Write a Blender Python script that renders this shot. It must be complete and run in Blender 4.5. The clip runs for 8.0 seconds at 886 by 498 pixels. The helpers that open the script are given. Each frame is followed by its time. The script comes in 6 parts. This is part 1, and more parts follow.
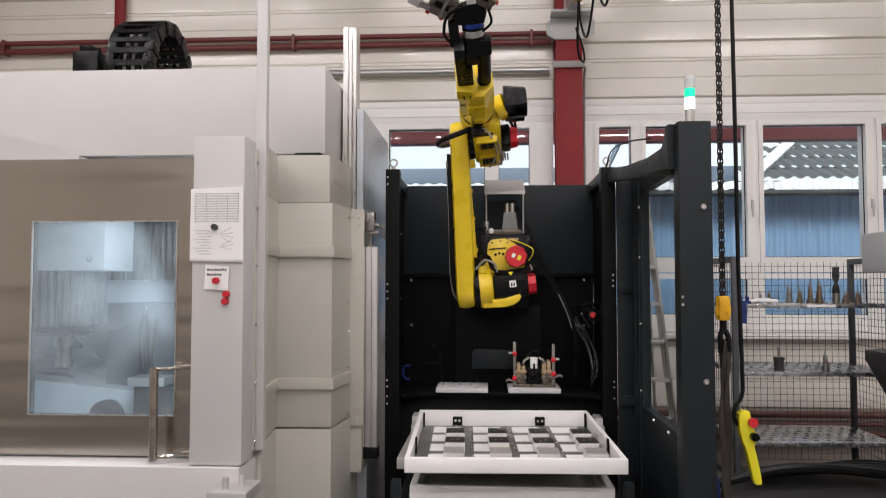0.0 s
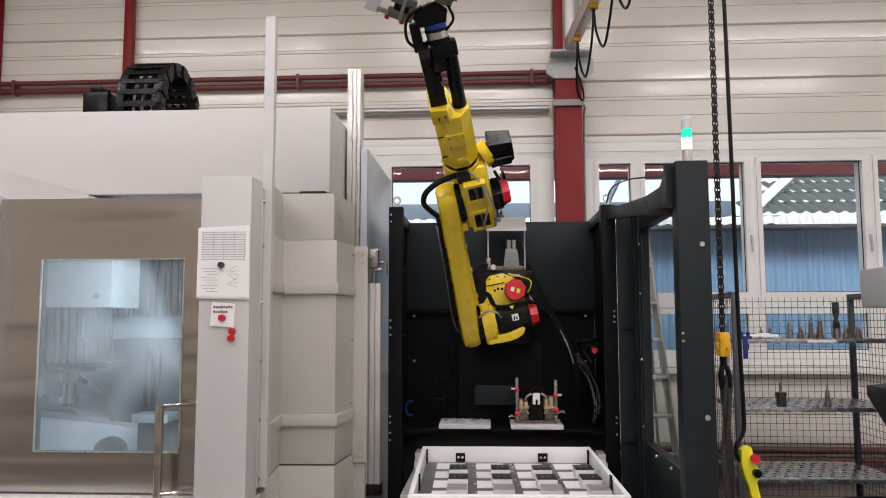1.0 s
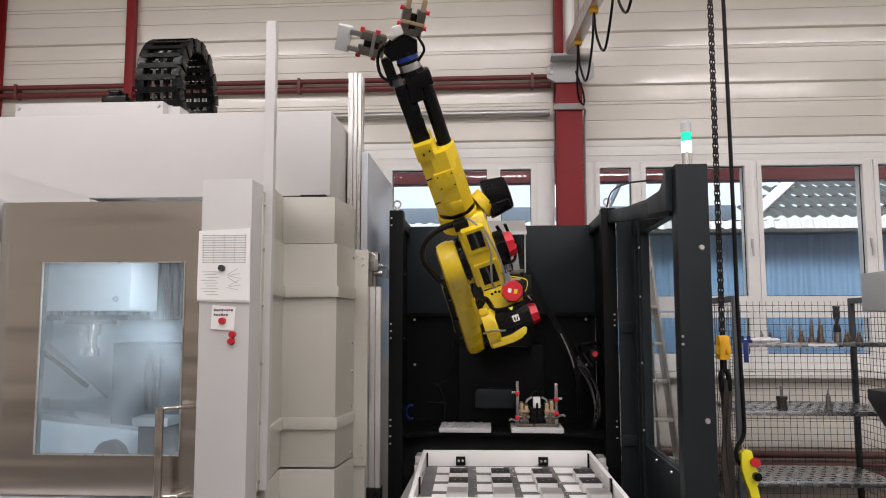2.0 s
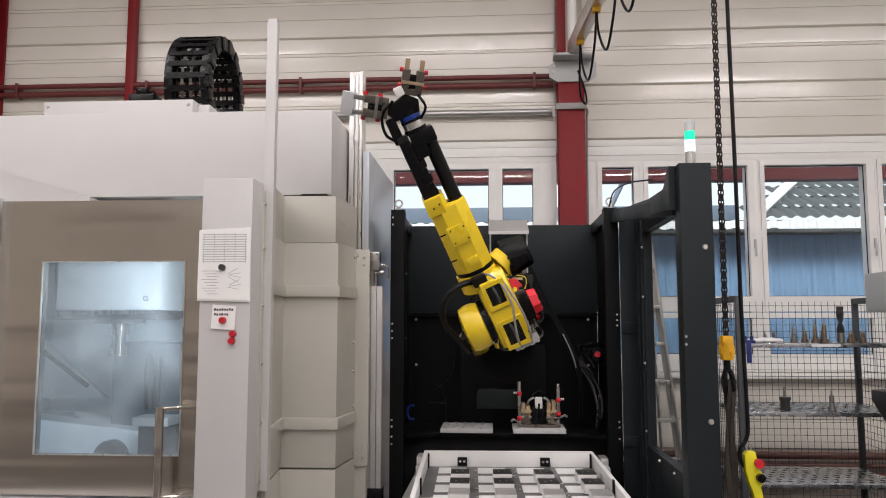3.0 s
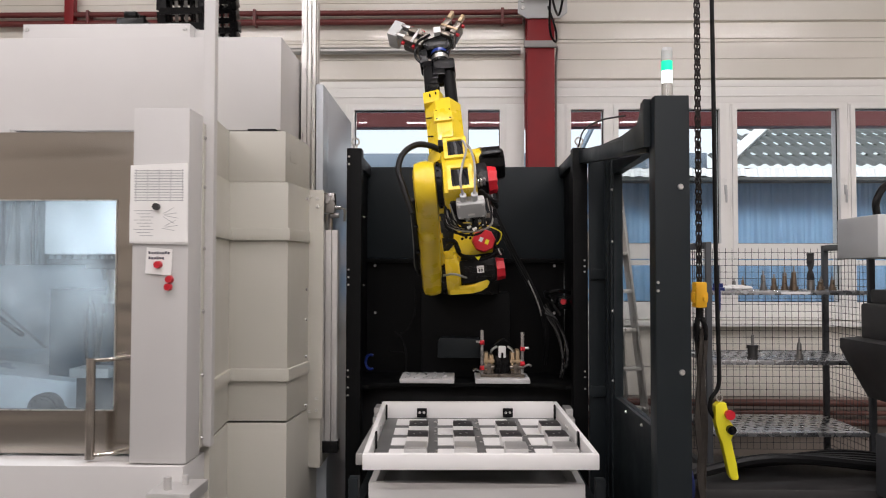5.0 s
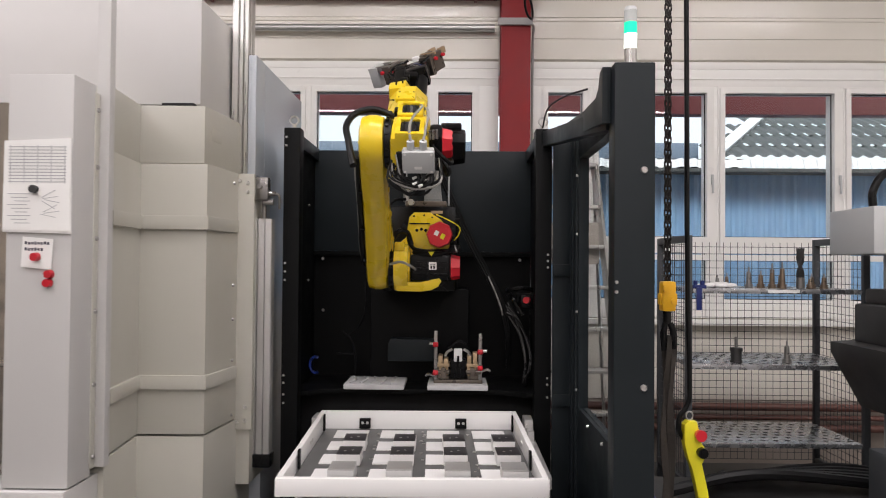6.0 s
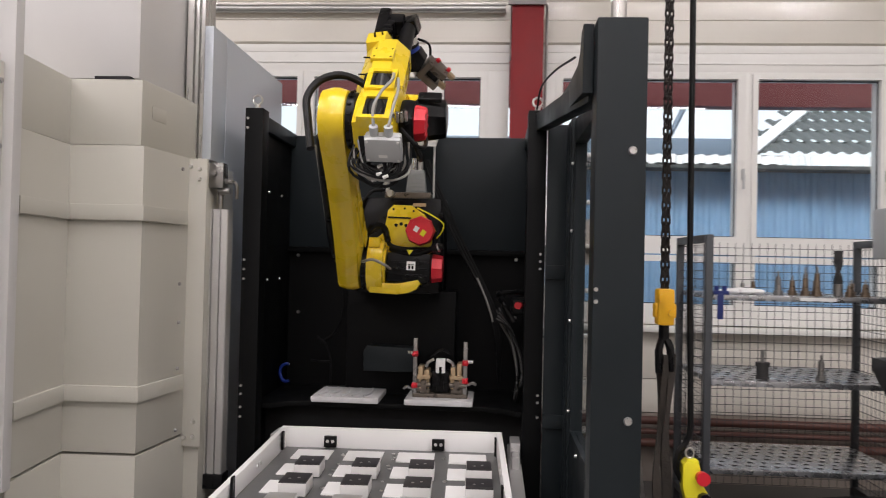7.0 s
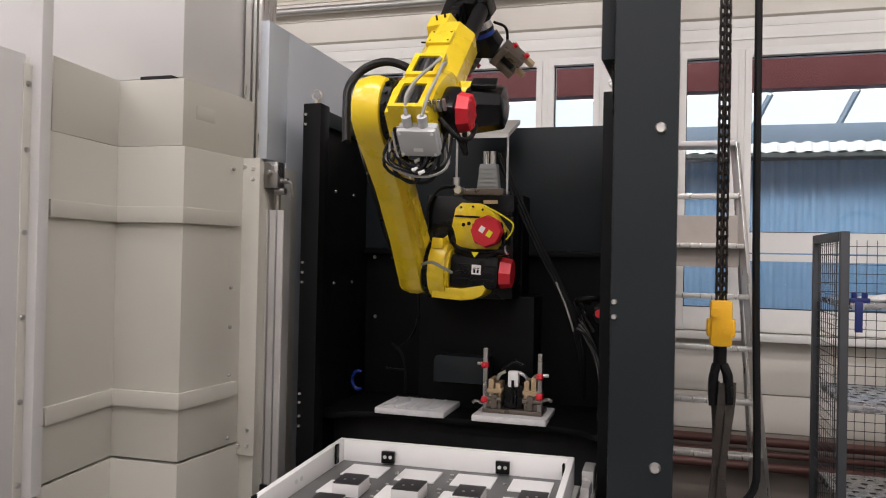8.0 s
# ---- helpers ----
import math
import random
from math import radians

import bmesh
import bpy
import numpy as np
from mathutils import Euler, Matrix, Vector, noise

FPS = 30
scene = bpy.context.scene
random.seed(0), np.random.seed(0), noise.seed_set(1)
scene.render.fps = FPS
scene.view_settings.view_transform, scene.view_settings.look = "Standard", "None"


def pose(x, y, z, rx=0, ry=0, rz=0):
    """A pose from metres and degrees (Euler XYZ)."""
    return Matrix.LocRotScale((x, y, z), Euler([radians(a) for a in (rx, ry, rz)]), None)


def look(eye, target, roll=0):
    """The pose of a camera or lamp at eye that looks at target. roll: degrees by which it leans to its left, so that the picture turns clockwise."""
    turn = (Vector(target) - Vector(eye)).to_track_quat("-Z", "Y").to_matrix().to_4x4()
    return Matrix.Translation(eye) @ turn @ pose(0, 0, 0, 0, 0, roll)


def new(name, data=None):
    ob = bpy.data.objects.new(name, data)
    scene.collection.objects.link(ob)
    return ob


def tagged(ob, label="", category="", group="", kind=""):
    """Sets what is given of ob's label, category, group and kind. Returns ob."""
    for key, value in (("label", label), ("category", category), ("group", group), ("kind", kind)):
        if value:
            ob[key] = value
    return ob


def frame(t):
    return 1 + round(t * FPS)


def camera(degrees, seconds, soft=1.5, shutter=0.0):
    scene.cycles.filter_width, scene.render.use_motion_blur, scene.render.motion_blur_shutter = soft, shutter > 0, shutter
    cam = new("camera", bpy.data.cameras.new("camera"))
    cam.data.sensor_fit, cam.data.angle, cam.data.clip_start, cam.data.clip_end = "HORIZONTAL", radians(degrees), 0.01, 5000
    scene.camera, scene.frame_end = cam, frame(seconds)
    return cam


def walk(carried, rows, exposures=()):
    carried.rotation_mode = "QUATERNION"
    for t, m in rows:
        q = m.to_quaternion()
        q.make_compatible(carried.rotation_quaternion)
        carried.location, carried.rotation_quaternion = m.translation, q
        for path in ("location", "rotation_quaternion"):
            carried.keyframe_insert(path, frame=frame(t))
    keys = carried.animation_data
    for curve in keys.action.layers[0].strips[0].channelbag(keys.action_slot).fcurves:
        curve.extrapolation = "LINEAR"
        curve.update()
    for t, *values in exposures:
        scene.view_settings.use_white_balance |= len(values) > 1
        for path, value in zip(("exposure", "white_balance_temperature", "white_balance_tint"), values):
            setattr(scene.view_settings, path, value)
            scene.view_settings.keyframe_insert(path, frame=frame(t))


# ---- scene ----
cam = camera(60.6, 8.0, 1.0, 0.4)
PATH = [
    (0, (0.443, 0.489, 1.545), (0.324, 2.483, 1.64), -0.0),
    (0.5, (0.443, 0.473, 1.558), (0.32, 2.462, 1.728), -0.0),
    (1, (0.439, 0.438, 1.555), (0.317, 2.426, 1.74), -0.1),
    (1.5, (0.445, 0.432, 1.551), (0.322, 2.419, 1.746), -0.1),
    (3, (0.444, 0.454, 1.548), (0.314, 2.44, 1.745), -0.0),
    (3.5, (0.439, 0.474, 1.542), (0.316, 2.462, 1.729), 0.1),
    (4, (0.439, 0.501, 1.542), (0.335, 2.491, 1.71), -0.0),
    (4.5, (0.442, 0.55, 1.533), (0.36, 2.544, 1.654), -0.2),
    (4.7, (0.445, 0.597, 1.53), (0.383, 2.594, 1.621), -0.2),
    (5.8, (0.648, 1.027, 1.552), (0.616, 3.026, 1.595), 0.4),
    (6, (0.695, 1.111, 1.551), (0.659, 3.11, 1.591), 0.5),
    (6.5, (0.794, 1.331, 1.547), (0.74, 3.33, 1.587), 1.0),
    (7, (0.932, 1.549, 1.561), (0.799, 3.544, 1.594), 1.3),
    (7.5, (1.121, 1.725, 1.562), (0.702, 3.681, 1.589), 1.5),
    (8, (1.278, 1.899, 1.582), (0.723, 3.821, 1.604), 1.2),
]
walk(cam, [(t, look(eye, target, roll)) for t, eye, target, roll in PATH], [(0, 0.0), (4.7, 0.0), (6.0, 0.07), (8, 0.09)])

# ---------- world, sun, large lights ----------
world = bpy.data.worlds.new("sky")
scene.world = world
world.use_nodes = True
wn = world.node_tree
sky = wn.nodes.new("ShaderNodeTexSky")
sky.sky_type = "NISHITA"
sky.sun_disc = False
sky.sun_elevation = radians(52)
sky.sun_rotation = radians(200)
sky.dust_density = 4.0
wn.nodes["Background"].inputs[1].default_value = 0.30
grey = wn.nodes.new("ShaderNodeHueSaturation")
grey.inputs["Saturation"].default_value = 0.22
wn.links.new(sky.outputs[0], grey.inputs["Color"])
wn.links.new(grey.outputs[0], wn.nodes["Background"].inputs[0])
sun_data = bpy.data.lights.new("sun", "SUN")
sun_data.energy, sun_data.angle, sun_data.color = 1.5, radians(12), (1.0, 0.96, 0.9)
sun = new("sun", sun_data)
sun.rotation_euler = (radians(38), 0, radians(20))
scene.view_settings.exposure = 0.0


def area(name, m, sx, sy, watts, color=(1, 0.935, 0.945)):
    d = bpy.data.lights.new(name, "AREA")
    d.shape, d.size, d.size_y, d.energy, d.color = "RECTANGLE", sx, sy, watts, color
    ob = new(name, d)
    ob.matrix_world = m
    return ob


TUBES = [(lx, ly) for lx in (-3.6, 0.6, 4.6) for ly in (-6.8, -2.5, 1.0, 3.1)]
for lx, ly in TUBES:
    area("tube_light", pose(lx, ly, 5.62), 3.2, 0.16, (76 if lx == 0.6 else 66) if ly > 3 else 97)
# work lamp inside the milling machine
area("machine_work_lamp", look((-0.90, 3.92, 1.70), (-2.1, 4.55, 1.20)), 0.08, 0.5, 11.0, (0.77, 0.89, 1.0))


# ---------- materials ----------
def mat(name, color, rough=0.5, metal=0.0, grain=0.06, scale=6.0, bump=0.02, fine=180.0, stretch=(1, 1, 1), spec=0.5, random_tint=0.0, coat=0.0, stain=0.0):
    m = bpy.data.materials.new(name)
    m.use_nodes = True
    nt = m.node_tree
    b = nt.nodes["Principled BSDF"]
    b.inputs["Roughness"].default_value = rough
    b.inputs["Metallic"].default_value = metal
    b.inputs["Specular IOR Level"].default_value = spec
    b.inputs["Coat Weight"].default_value = coat
    tc = nt.nodes.new("ShaderNodeTexCoord")
    mp = nt.nodes.new("ShaderNodeMapping")
    mp.inputs["Scale"].default_value = stretch
    nt.links.new(tc.outputs["Object"], mp.inputs["Vector"])
    n1 = nt.nodes.new("ShaderNodeTexNoise")
    n1.inputs["Scale"].default_value = scale
    n1.inputs["Detail"].default_value = 5
    n2 = nt.nodes.new("ShaderNodeTexNoise")
    n2.inputs["Scale"].default_value = fine
    n2.inputs["Detail"].default_value = 3
    for n in (n1, n2):
        nt.links.new(mp.outputs[0], n.inputs["Vector"])
    add = nt.nodes.new("ShaderNodeMath")
    add.operation = "MULTIPLY_ADD"
    nt.links.new(n2.outputs["Fac"], add.inputs[0])
    add.inputs[1].default_value = 0.4
    nt.links.new(n1.outputs["Fac"], add.inputs[2])
    rng = nt.nodes.new("ShaderNodeMapRange")
    rng.inputs[1].default_value, rng.inputs[2].default_value = 0.35, 1.05
    rng.inputs[3].default_value, rng.inputs[4].default_value = 1 - grain, 1 + grain
    nt.links.new(add.outputs[0], rng.inputs[0])
    last = rng.outputs[0]
    if random_tint:
        oi = nt.nodes.new("ShaderNodeObjectInfo")
        r2 = nt.nodes.new("ShaderNodeMapRange")
        r2.inputs[3].default_value, r2.inputs[4].default_value = 1 - random_tint, 1 + random_tint
        nt.links.new(oi.outputs["Random"], r2.inputs[0])
        mu = nt.nodes.new("ShaderNodeMath")
        mu.operation = "MULTIPLY"
        nt.links.new(last, mu.inputs[0])
        nt.links.new(r2.outputs[0], mu.inputs[1])
        last = mu.outputs[0]
    mix = nt.nodes.new("ShaderNodeVectorMath")
    mix.operation = "SCALE"
    mix.inputs[0].default_value = color
    nt.links.new(last, mix.inputs["Scale"])
    nt.links.new(mix.outputs[0], b.inputs["Base Color"])
    rr = nt.nodes.new("ShaderNodeMapRange")
    rr.inputs[1].default_value, rr.inputs[2].default_value = 0.3, 0.7
    rr.inputs[3].default_value, rr.inputs[4].default_value = max(0.02, rough - 0.08 - stain), min(1, rough + 0.08 + stain)
    nt.links.new(n1.outputs["Fac"], rr.inputs[0])
    nt.links.new(rr.outputs[0], b.inputs["Roughness"])
    if bump:
        bp = nt.nodes.new("ShaderNodeBump")
        bp.inputs["Strength"].default_value = bump
        bp.inputs["Distance"].default_value = 0.01
        nt.links.new(add.outputs[0], bp.inputs["Height"])
        nt.links.new(bp.outputs[0], b.inputs["Normal"])
    return m


def glow(name, color, strength):
    m = bpy.data.materials.new(name)
    m.use_nodes = True
    b = m.node_tree.nodes["Principled BSDF"]
    b.inputs["Base Color"].default_value = (*color, 1)
    b.inputs["Emission Color"].default_value = (*color, 1)
    b.inputs["Emission Strength"].default_value = strength
    return m


def glass_mat(name, color=(1, 1, 1), rough=0.0, cloudy=0.0):
    """Thin clear pane: see-through with a Fresnel gloss; cloudy adds a film of droplets and smears."""
    m = bpy.data.materials.new(name)
    m.use_nodes = True
    nt = m.node_tree
    nt.nodes.remove(nt.nodes["Principled BSDF"])
    out = nt.nodes["Material Output"]
    tr = nt.nodes.new("ShaderNodeBsdfTransparent")
    tr.inputs[0].default_value = (*color, 1)
    gl = nt.nodes.new("ShaderNodeBsdfGlossy")
    gl.inputs["Roughness"].default_value = rough
    lw = nt.nodes.new("ShaderNodeLayerWeight")
    pw = nt.nodes.new("ShaderNodeMath")
    pw.operation = "POWER"
    pw.inputs[1].default_value = 5.0
    nt.links.new(lw.outputs["Facing"], pw.inputs[0])
    fr = nt.nodes.new("ShaderNodeMath")
    fr.operation = "MULTIPLY_ADD"
    fr.inputs[1].default_value, fr.inputs[2].default_value = 0.3, 0.035
    nt.links.new(pw.outputs[0], fr.inputs[0])
    mx = nt.nodes.new("ShaderNodeMixShader")
    nt.links.new(fr.outputs[0], mx.inputs[0])
    nt.links.new(tr.outputs[0], mx.inputs[1])
    nt.links.new(gl.outputs[0], mx.inputs[2])
    last = mx.outputs[0]
    if cloudy:
        df = nt.nodes.new("ShaderNodeBsdfTranslucent")
        df.inputs[0].default_value = (0.8, 0.86, 0.9, 1)
        d2 = nt.nodes.new("ShaderNodeBsdfDiffuse")
        d2.inputs[0].default_value = (0.7, 0.76, 0.8, 1)
        ad = nt.nodes.new("ShaderNodeMixShader")
        nt.links.new(df.outputs[0], ad.inputs[1])
        nt.links.new(d2.outputs[0], ad.inputs[2])
        tc = nt.nodes.new("ShaderNodeTexCoord")
        n1 = nt.nodes.new("ShaderNodeTexNoise")
        n1.inputs["Scale"].default_value = 3.0
        vo = nt.nodes.new("ShaderNodeTexVoronoi")
        vo.inputs["Scale"].default_value = 62.0
        nt.links.new(tc.outputs["Object"], n1.inputs["Vector"])
        nt.links.new(tc.outputs["Object"], vo.inputs["Vector"])
        r1 = nt.nodes.new("ShaderNodeMapRange")
        r1.inputs[1].default_value, r1.inputs[2].default_value = 0.3, 0.75
        r1.inputs[3].default_value, r1.inputs[4].default_value = cloudy * 0.4, cloudy * 2.4
        nt.links.new(n1.outputs["Fac"], r1.inputs[0])
        r2 = nt.nodes.new("ShaderNodeMapRange")
        r2.inputs[1].default_value, r2.inputs[2].default_value = 0.16, 0.1
        r2.inputs[3].default_value, r2.inputs[4].default_value = 0.0, 0.55
        nt.links.new(vo.outputs["Distance"], r2.inputs[0])
        mu = nt.nodes.new("ShaderNodeMath")
        mu.operation = "MULTIPLY_ADD"
        nt.links.new(r2.outputs[0], mu.inputs[0])
        nt.links.new(n1.outputs["Fac"], mu.inputs[1])
        nt.links.new(r1.outputs[0], mu.inputs[2])
        m2 = nt.nodes.new("ShaderNodeMixShader")
        nt.links.new(mu.outputs[0], m2.inputs[0])
        nt.links.new(last, m2.inputs[1])
        nt.links.new(ad.outputs[0], m2.inputs[2])
        last = m2.outputs[0]
    nt.links.new(last, out.inputs[0])
    return m


YELLOW = mat("robot_yellow_paint", (0.80, 0.58, 0.020), 0.30, grain=0.05, coat=0.3, scale=9, stain=0.05)
BLACK = mat("black_plastic", (0.0045, 0.0045, 0.005), 0.27, grain=0.25, spec=0.2)
RUBBER = mat("black_rubber", (0.006, 0.006, 0.0065), 0.42, grain=0.25, spec=0.2)
REDCAP = mat("red_plastic", (0.62, 0.015, 0.03), 0.38, grain=0.08)
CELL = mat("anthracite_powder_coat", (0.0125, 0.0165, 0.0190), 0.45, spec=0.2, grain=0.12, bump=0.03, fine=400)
# inside of the cell: its shade is put into this near-black colour
CELLIN = mat("shaded_inner_sheet", (0.0026, 0.0028, 0.0031), 0.5, spec=0.13, grain=0.2)
MACH = mat("machine_light_grey_paint", (0.462, 0.448, 0.398), 0.40, grain=0.02, bump=0.05, fine=500)
MACH2 = mat("machine_white_paint", (0.515, 0.505, 0.495), 0.36, grain=0.02, bump=0.04, fine=500)
STEEL = mat("brushed_stainless", (0.47, 0.43, 0.385), 0.22, metal=1.0, grain=0.02, stretch=(0.6, 1, 9), scale=2, fine=14, bump=0.0, stain=-0.04)
PANEL = mat("side_panel_satin", (0.46, 0.495, 0.535), 0.34, metal=0.2, grain=0.01, scale=0.7, bump=0.0, stain=-0.07)
def roll_waves(m):
    """Shallow lying waves of a thin rolled sheet, which draw out what it reflects."""
    nt = m.node_tree
    tc, mp = nt.nodes.new("ShaderNodeTexCoord"), nt.nodes.new("ShaderNodeMapping")
    mp.inputs["Scale"].default_value = (0.5, 1.0, 7.0)
    mp.inputs["Rotation"].default_value = (0, radians(3), 0)
    nz = nt.nodes.new("ShaderNodeTexNoise")
    nz.inputs["Scale"].default_value, nz.inputs["Detail"].default_value = 1.1, 1.0
    bp = nt.nodes.new("ShaderNodeBump")
    bp.inputs["Strength"].default_value, bp.inputs["Distance"].default_value = 0.5, 0.02
    nt.links.new(tc.outputs["Object"], mp.inputs["Vector"])
    nt.links.new(mp.outputs[0], nz.inputs["Vector"])
    nt.links.new(nz.outputs["Fac"], bp.inputs["Height"])
    nt.links.new(bp.outputs[0], nt.nodes["Principled BSDF"].inputs["Normal"])


roll_waves(STEEL)
ALU = mat("anodised_aluminium", (0.66, 0.65, 0.63), 0.32, metal=0.9, grain=0.06, stretch=(8, 8, 0.6), scale=8)
ALUDULL = mat("dull_aluminium", (0.55, 0.54, 0.53), 0.5, metal=0.7, grain=0.1)
CONNGREY = mat("grey_connector_shell", (0.24, 0.25, 0.25), 0.45, grain=0.08)
GREY = mat("grey_enclosure_plastic", (0.5, 0.51, 0.51), 0.45, grain=0.05)
DGREY = mat("shelf_grey_paint", (0.05, 0.054, 0.06), 0.5, grain=0.1)
SHELFSTEEL = mat("galvanised_shelf", (0.42, 0.43, 0.45), 0.27, metal=0.85, grain=0.12, scale=20)
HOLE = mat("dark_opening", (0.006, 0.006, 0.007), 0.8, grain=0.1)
WALL = mat("cream_wall_panel", (0.78, 0.745, 0.675), 0.17, coat=0.15, grain=0.025, scale=2.5, bump=0.03, fine=60, random_tint=0.02)
FRAME = mat("white_window_frame", (0.86, 0.85, 0.82), 0.35, grain=0.02)
LADDERPANEL = mat("worn_beige_panel", (0.40, 0.36, 0.32), 0.5, grain=0.12, scale=9)
BASEPANEL = mat("grimy_base_panel", (0.30, 0.26, 0.23), 0.5, grain=0.12, scale=4)
LOWWALL = mat("lower_wall_paint", (0.66, 0.62, 0.57), 0.55, grain=0.05)
REDSTEEL = mat("red_steel_paint", (0.23, 0.010, 0.014), 0.5, grain=0.1, spec=0.3)
HEATPIPE = mat("brown_red_pipe", (0.12, 0.05, 0.04), 0.45, grain=0.15)
REDPIPE = mat("dark_red_pipe", (0.15, 0.03, 0.028), 0.4, grain=0.12)
OUTBEAM = mat("red_brown_beam", (0.15, 0.035, 0.038), 0.5, grain=0.1)
CONDUIT = mat("galvanised_conduit", (0.5, 0.5, 0.49), 0.4, metal=0.8, grain=0.12)
CONDUITDULL = mat("dull_clamp_strap", (0.34, 0.33, 0.32), 0.6, metal=0.2, grain=0.12)
FLOOR = mat("hall_floor", (0.10, 0.097, 0.093), 0.45, grain=0.18, scale=1.6, bump=0.05)
CEIL = mat("hall_ceiling", (0.62, 0.61, 0.58), 0.8, grain=0.05)
WHITE = mat("white_tray_paint", (0.82, 0.81, 0.80), 0.4, grain=0.02)
TRAYGREY = mat("grey_tray_plate", (0.15, 0.15, 0.15), 0.42, metal=0.3, grain=0.15)
BLOCKTOP = mat("dark_block_top", (0.035, 0.033, 0.035), 0.4, grain=0.2)
BLOCKSIDE = mat("milled_aluminium_block", (0.74, 0.73, 0.72), 0.4, metal=0.35, grain=0.05)
PAD = mat("pale_plastic_pad", (0.62, 0.61, 0.62), 0.45, grain=0.1, scale=20, bump=0.4, fine=60)
PAPER = mat("paper", (0.80, 0.79, 0.77), 0.7, grain=0.02)
INK = mat("grey_print", (0.42, 0.42, 0.43), 0.8)
PEN = mat("pen_ink", (0.06, 0.06, 0.08), 0.7)
MAGNET = mat("red_magnet", (0.45, 0.008, 0.02), 0.35)
BRASS = mat("bronze_tool", (0.25, 0.19, 0.14), 0.35, metal=0.8, grain=0.2, scale=30)
TOOLSTEEL = mat("tool_steel", (0.33, 0.32, 0.31), 0.3, metal=0.9, grain=0.15)
TAN = mat("tan_clamp_block", (0.42, 0.31, 0.19), 0.4, metal=0.35, grain=0.15, scale=30)
BROWN = mat("brown_gripper_block", (0.15, 0.128, 0.108), 0.32, metal=0.7, grain=0.2, scale=30)
HOIST = mat("hoist_yellow", (0.78, 0.42, 0.01), 0.45, grain=0.1)
PENDANT = mat("pendant_yellow", (0.80, 0.72, 0.02), 0.45, grain=0.05)
CHAIN = mat("oiled_chain_steel", (0.035, 0.03, 0.028), 0.35, metal=0.6, grain=0.25)
SLING = mat("black_sling_webbing", (0.032, 0.026, 0.021), 0.85, grain=0.5, scale=40, bump=0.6, fine=300)
BLUECORR = mat("blue_corrugated_sheet", (0.25, 0.42, 0.64), 0.5, grain=0.08, scale=1.0, random_tint=0.03)
ROOFGREY = mat("grey_roof_sheet", (0.065, 0.075, 0.078), 0.7, grain=0.12, scale=1.5)
PARAPET = mat("blue_grey_parapet_sheet", (0.15, 0.20, 0.27), 0.5, grain=0.08, scale=1.5)
EAVE = mat("pale_eave", (0.75, 0.76, 0.78), 0.5, grain=0.1, scale=8)
YARD = mat("yard_ground", (0.16, 0.16, 0.155), 0.8, grain=0.15, scale=0.7)
COVERGREY = mat("worn_inner_cover", (0.06, 0.075, 0.09), 0.4, metal=0.0, grain=0.2, scale=5)
RIBBED = mat("streaked_steel_apron", (0.25, 0.25, 0.25), 0.3, metal=0.7, grain=0.3, stretch=(9, 9, 0.5), scale=5)
CABIN = mat("cabin_lining", (0.66, 0.70, 0.73), 0.32, metal=0.05, grain=0.10, scale=3, stretch=(1, 1, 0.5))
GREEN = mat("green_machine_base", (0.01, 0.08, 0.07), 0.5, grain=0.1)
DBLUE = mat("dark_blue_plastic", (0.012, 0.025, 0.14), 0.4)
BLUE = mat("blue_ring", (0.012, 0.04, 0.26), 0.3)
BLUEDIM = mat("dark_blue_switch_ring", (0.01, 0.03, 0.22), 0.4)
WCABLE = mat("pale_cable", (0.30, 0.29, 0.27), 0.5)
GCABLE = mat("grey_cable", (0.09, 0.09, 0.09), 0.5)
WIRE = mat("dark_wire_mesh", (0.035, 0.037, 0.042), 0.5)
DARKMACH = mat("dark_cast_machine", (0.028, 0.027, 0.027), 0.5, grain=0.25)
CLOTH = mat("white_rag", (0.75, 0.74, 0.73), 0.9, grain=0.05)
GLASS = glass_mat("window_glass", (0.93, 0.96, 0.97))
CELLGLASS = glass_mat("cell_glass", (0.96, 0.975, 0.975))
DOORGLASS = glass_mat("door_glass_with_coolant_film", (0.9, 0.95, 0.98), 0.02, cloudy=0.13)
LAMPGREEN = glow("green_lamp", (0.0, 0.62, 0.30), 1.25)
LAMPWHITE = glow("white_lamp", (0.9, 1.0, 0.95), 1.5)
LAMPCLEAR = mat("clear_lamp_lens", (0.55, 0.57, 0.56), 0.2)


# ---------- mesh helpers ----------
def box(bm, x0, x1, y0, y1, z0, z1, bev=0.0, m=None):
    r = bmesh.ops.create_cube(bm, size=1.0)
    vs = r["verts"]
    for v in vs:
        v.co = Vector((x0 + (v.co.x + 0.5) * (x1 - x0), y0 + (v.co.y + 0.5) * (y1 - y0), z0 + (v.co.z + 0.5) * (z1 - z0)))
    if bev:
        es = list({e for v in vs for e in v.link_edges})
        r = bmesh.ops.bevel(bm, geom=es, offset=bev, segments=2, affect="EDGES", profile=0.6)
        vs = list({v for f in r["faces"] for v in f.verts} | {v for v in vs if v.is_valid})
    if m is not None:
        bmesh.ops.transform(bm, matrix=m, verts=[v for v in vs if v.is_valid])
    return bm


def cyl(bm, p, q, r, n=20, r2=None, caps=True):
    p, q = Vector(p), Vector(q)
    d = q - p
    m = Matrix.Translation((p + q) / 2) @ d.to_track_quat("Z", "Y").to_matrix().to_4x4()
    bmesh.ops.create_cone(bm, cap_ends=caps, segments=n, radius1=r, radius2=r if r2 is None else r2, depth=d.length, matrix=m)
    return bm


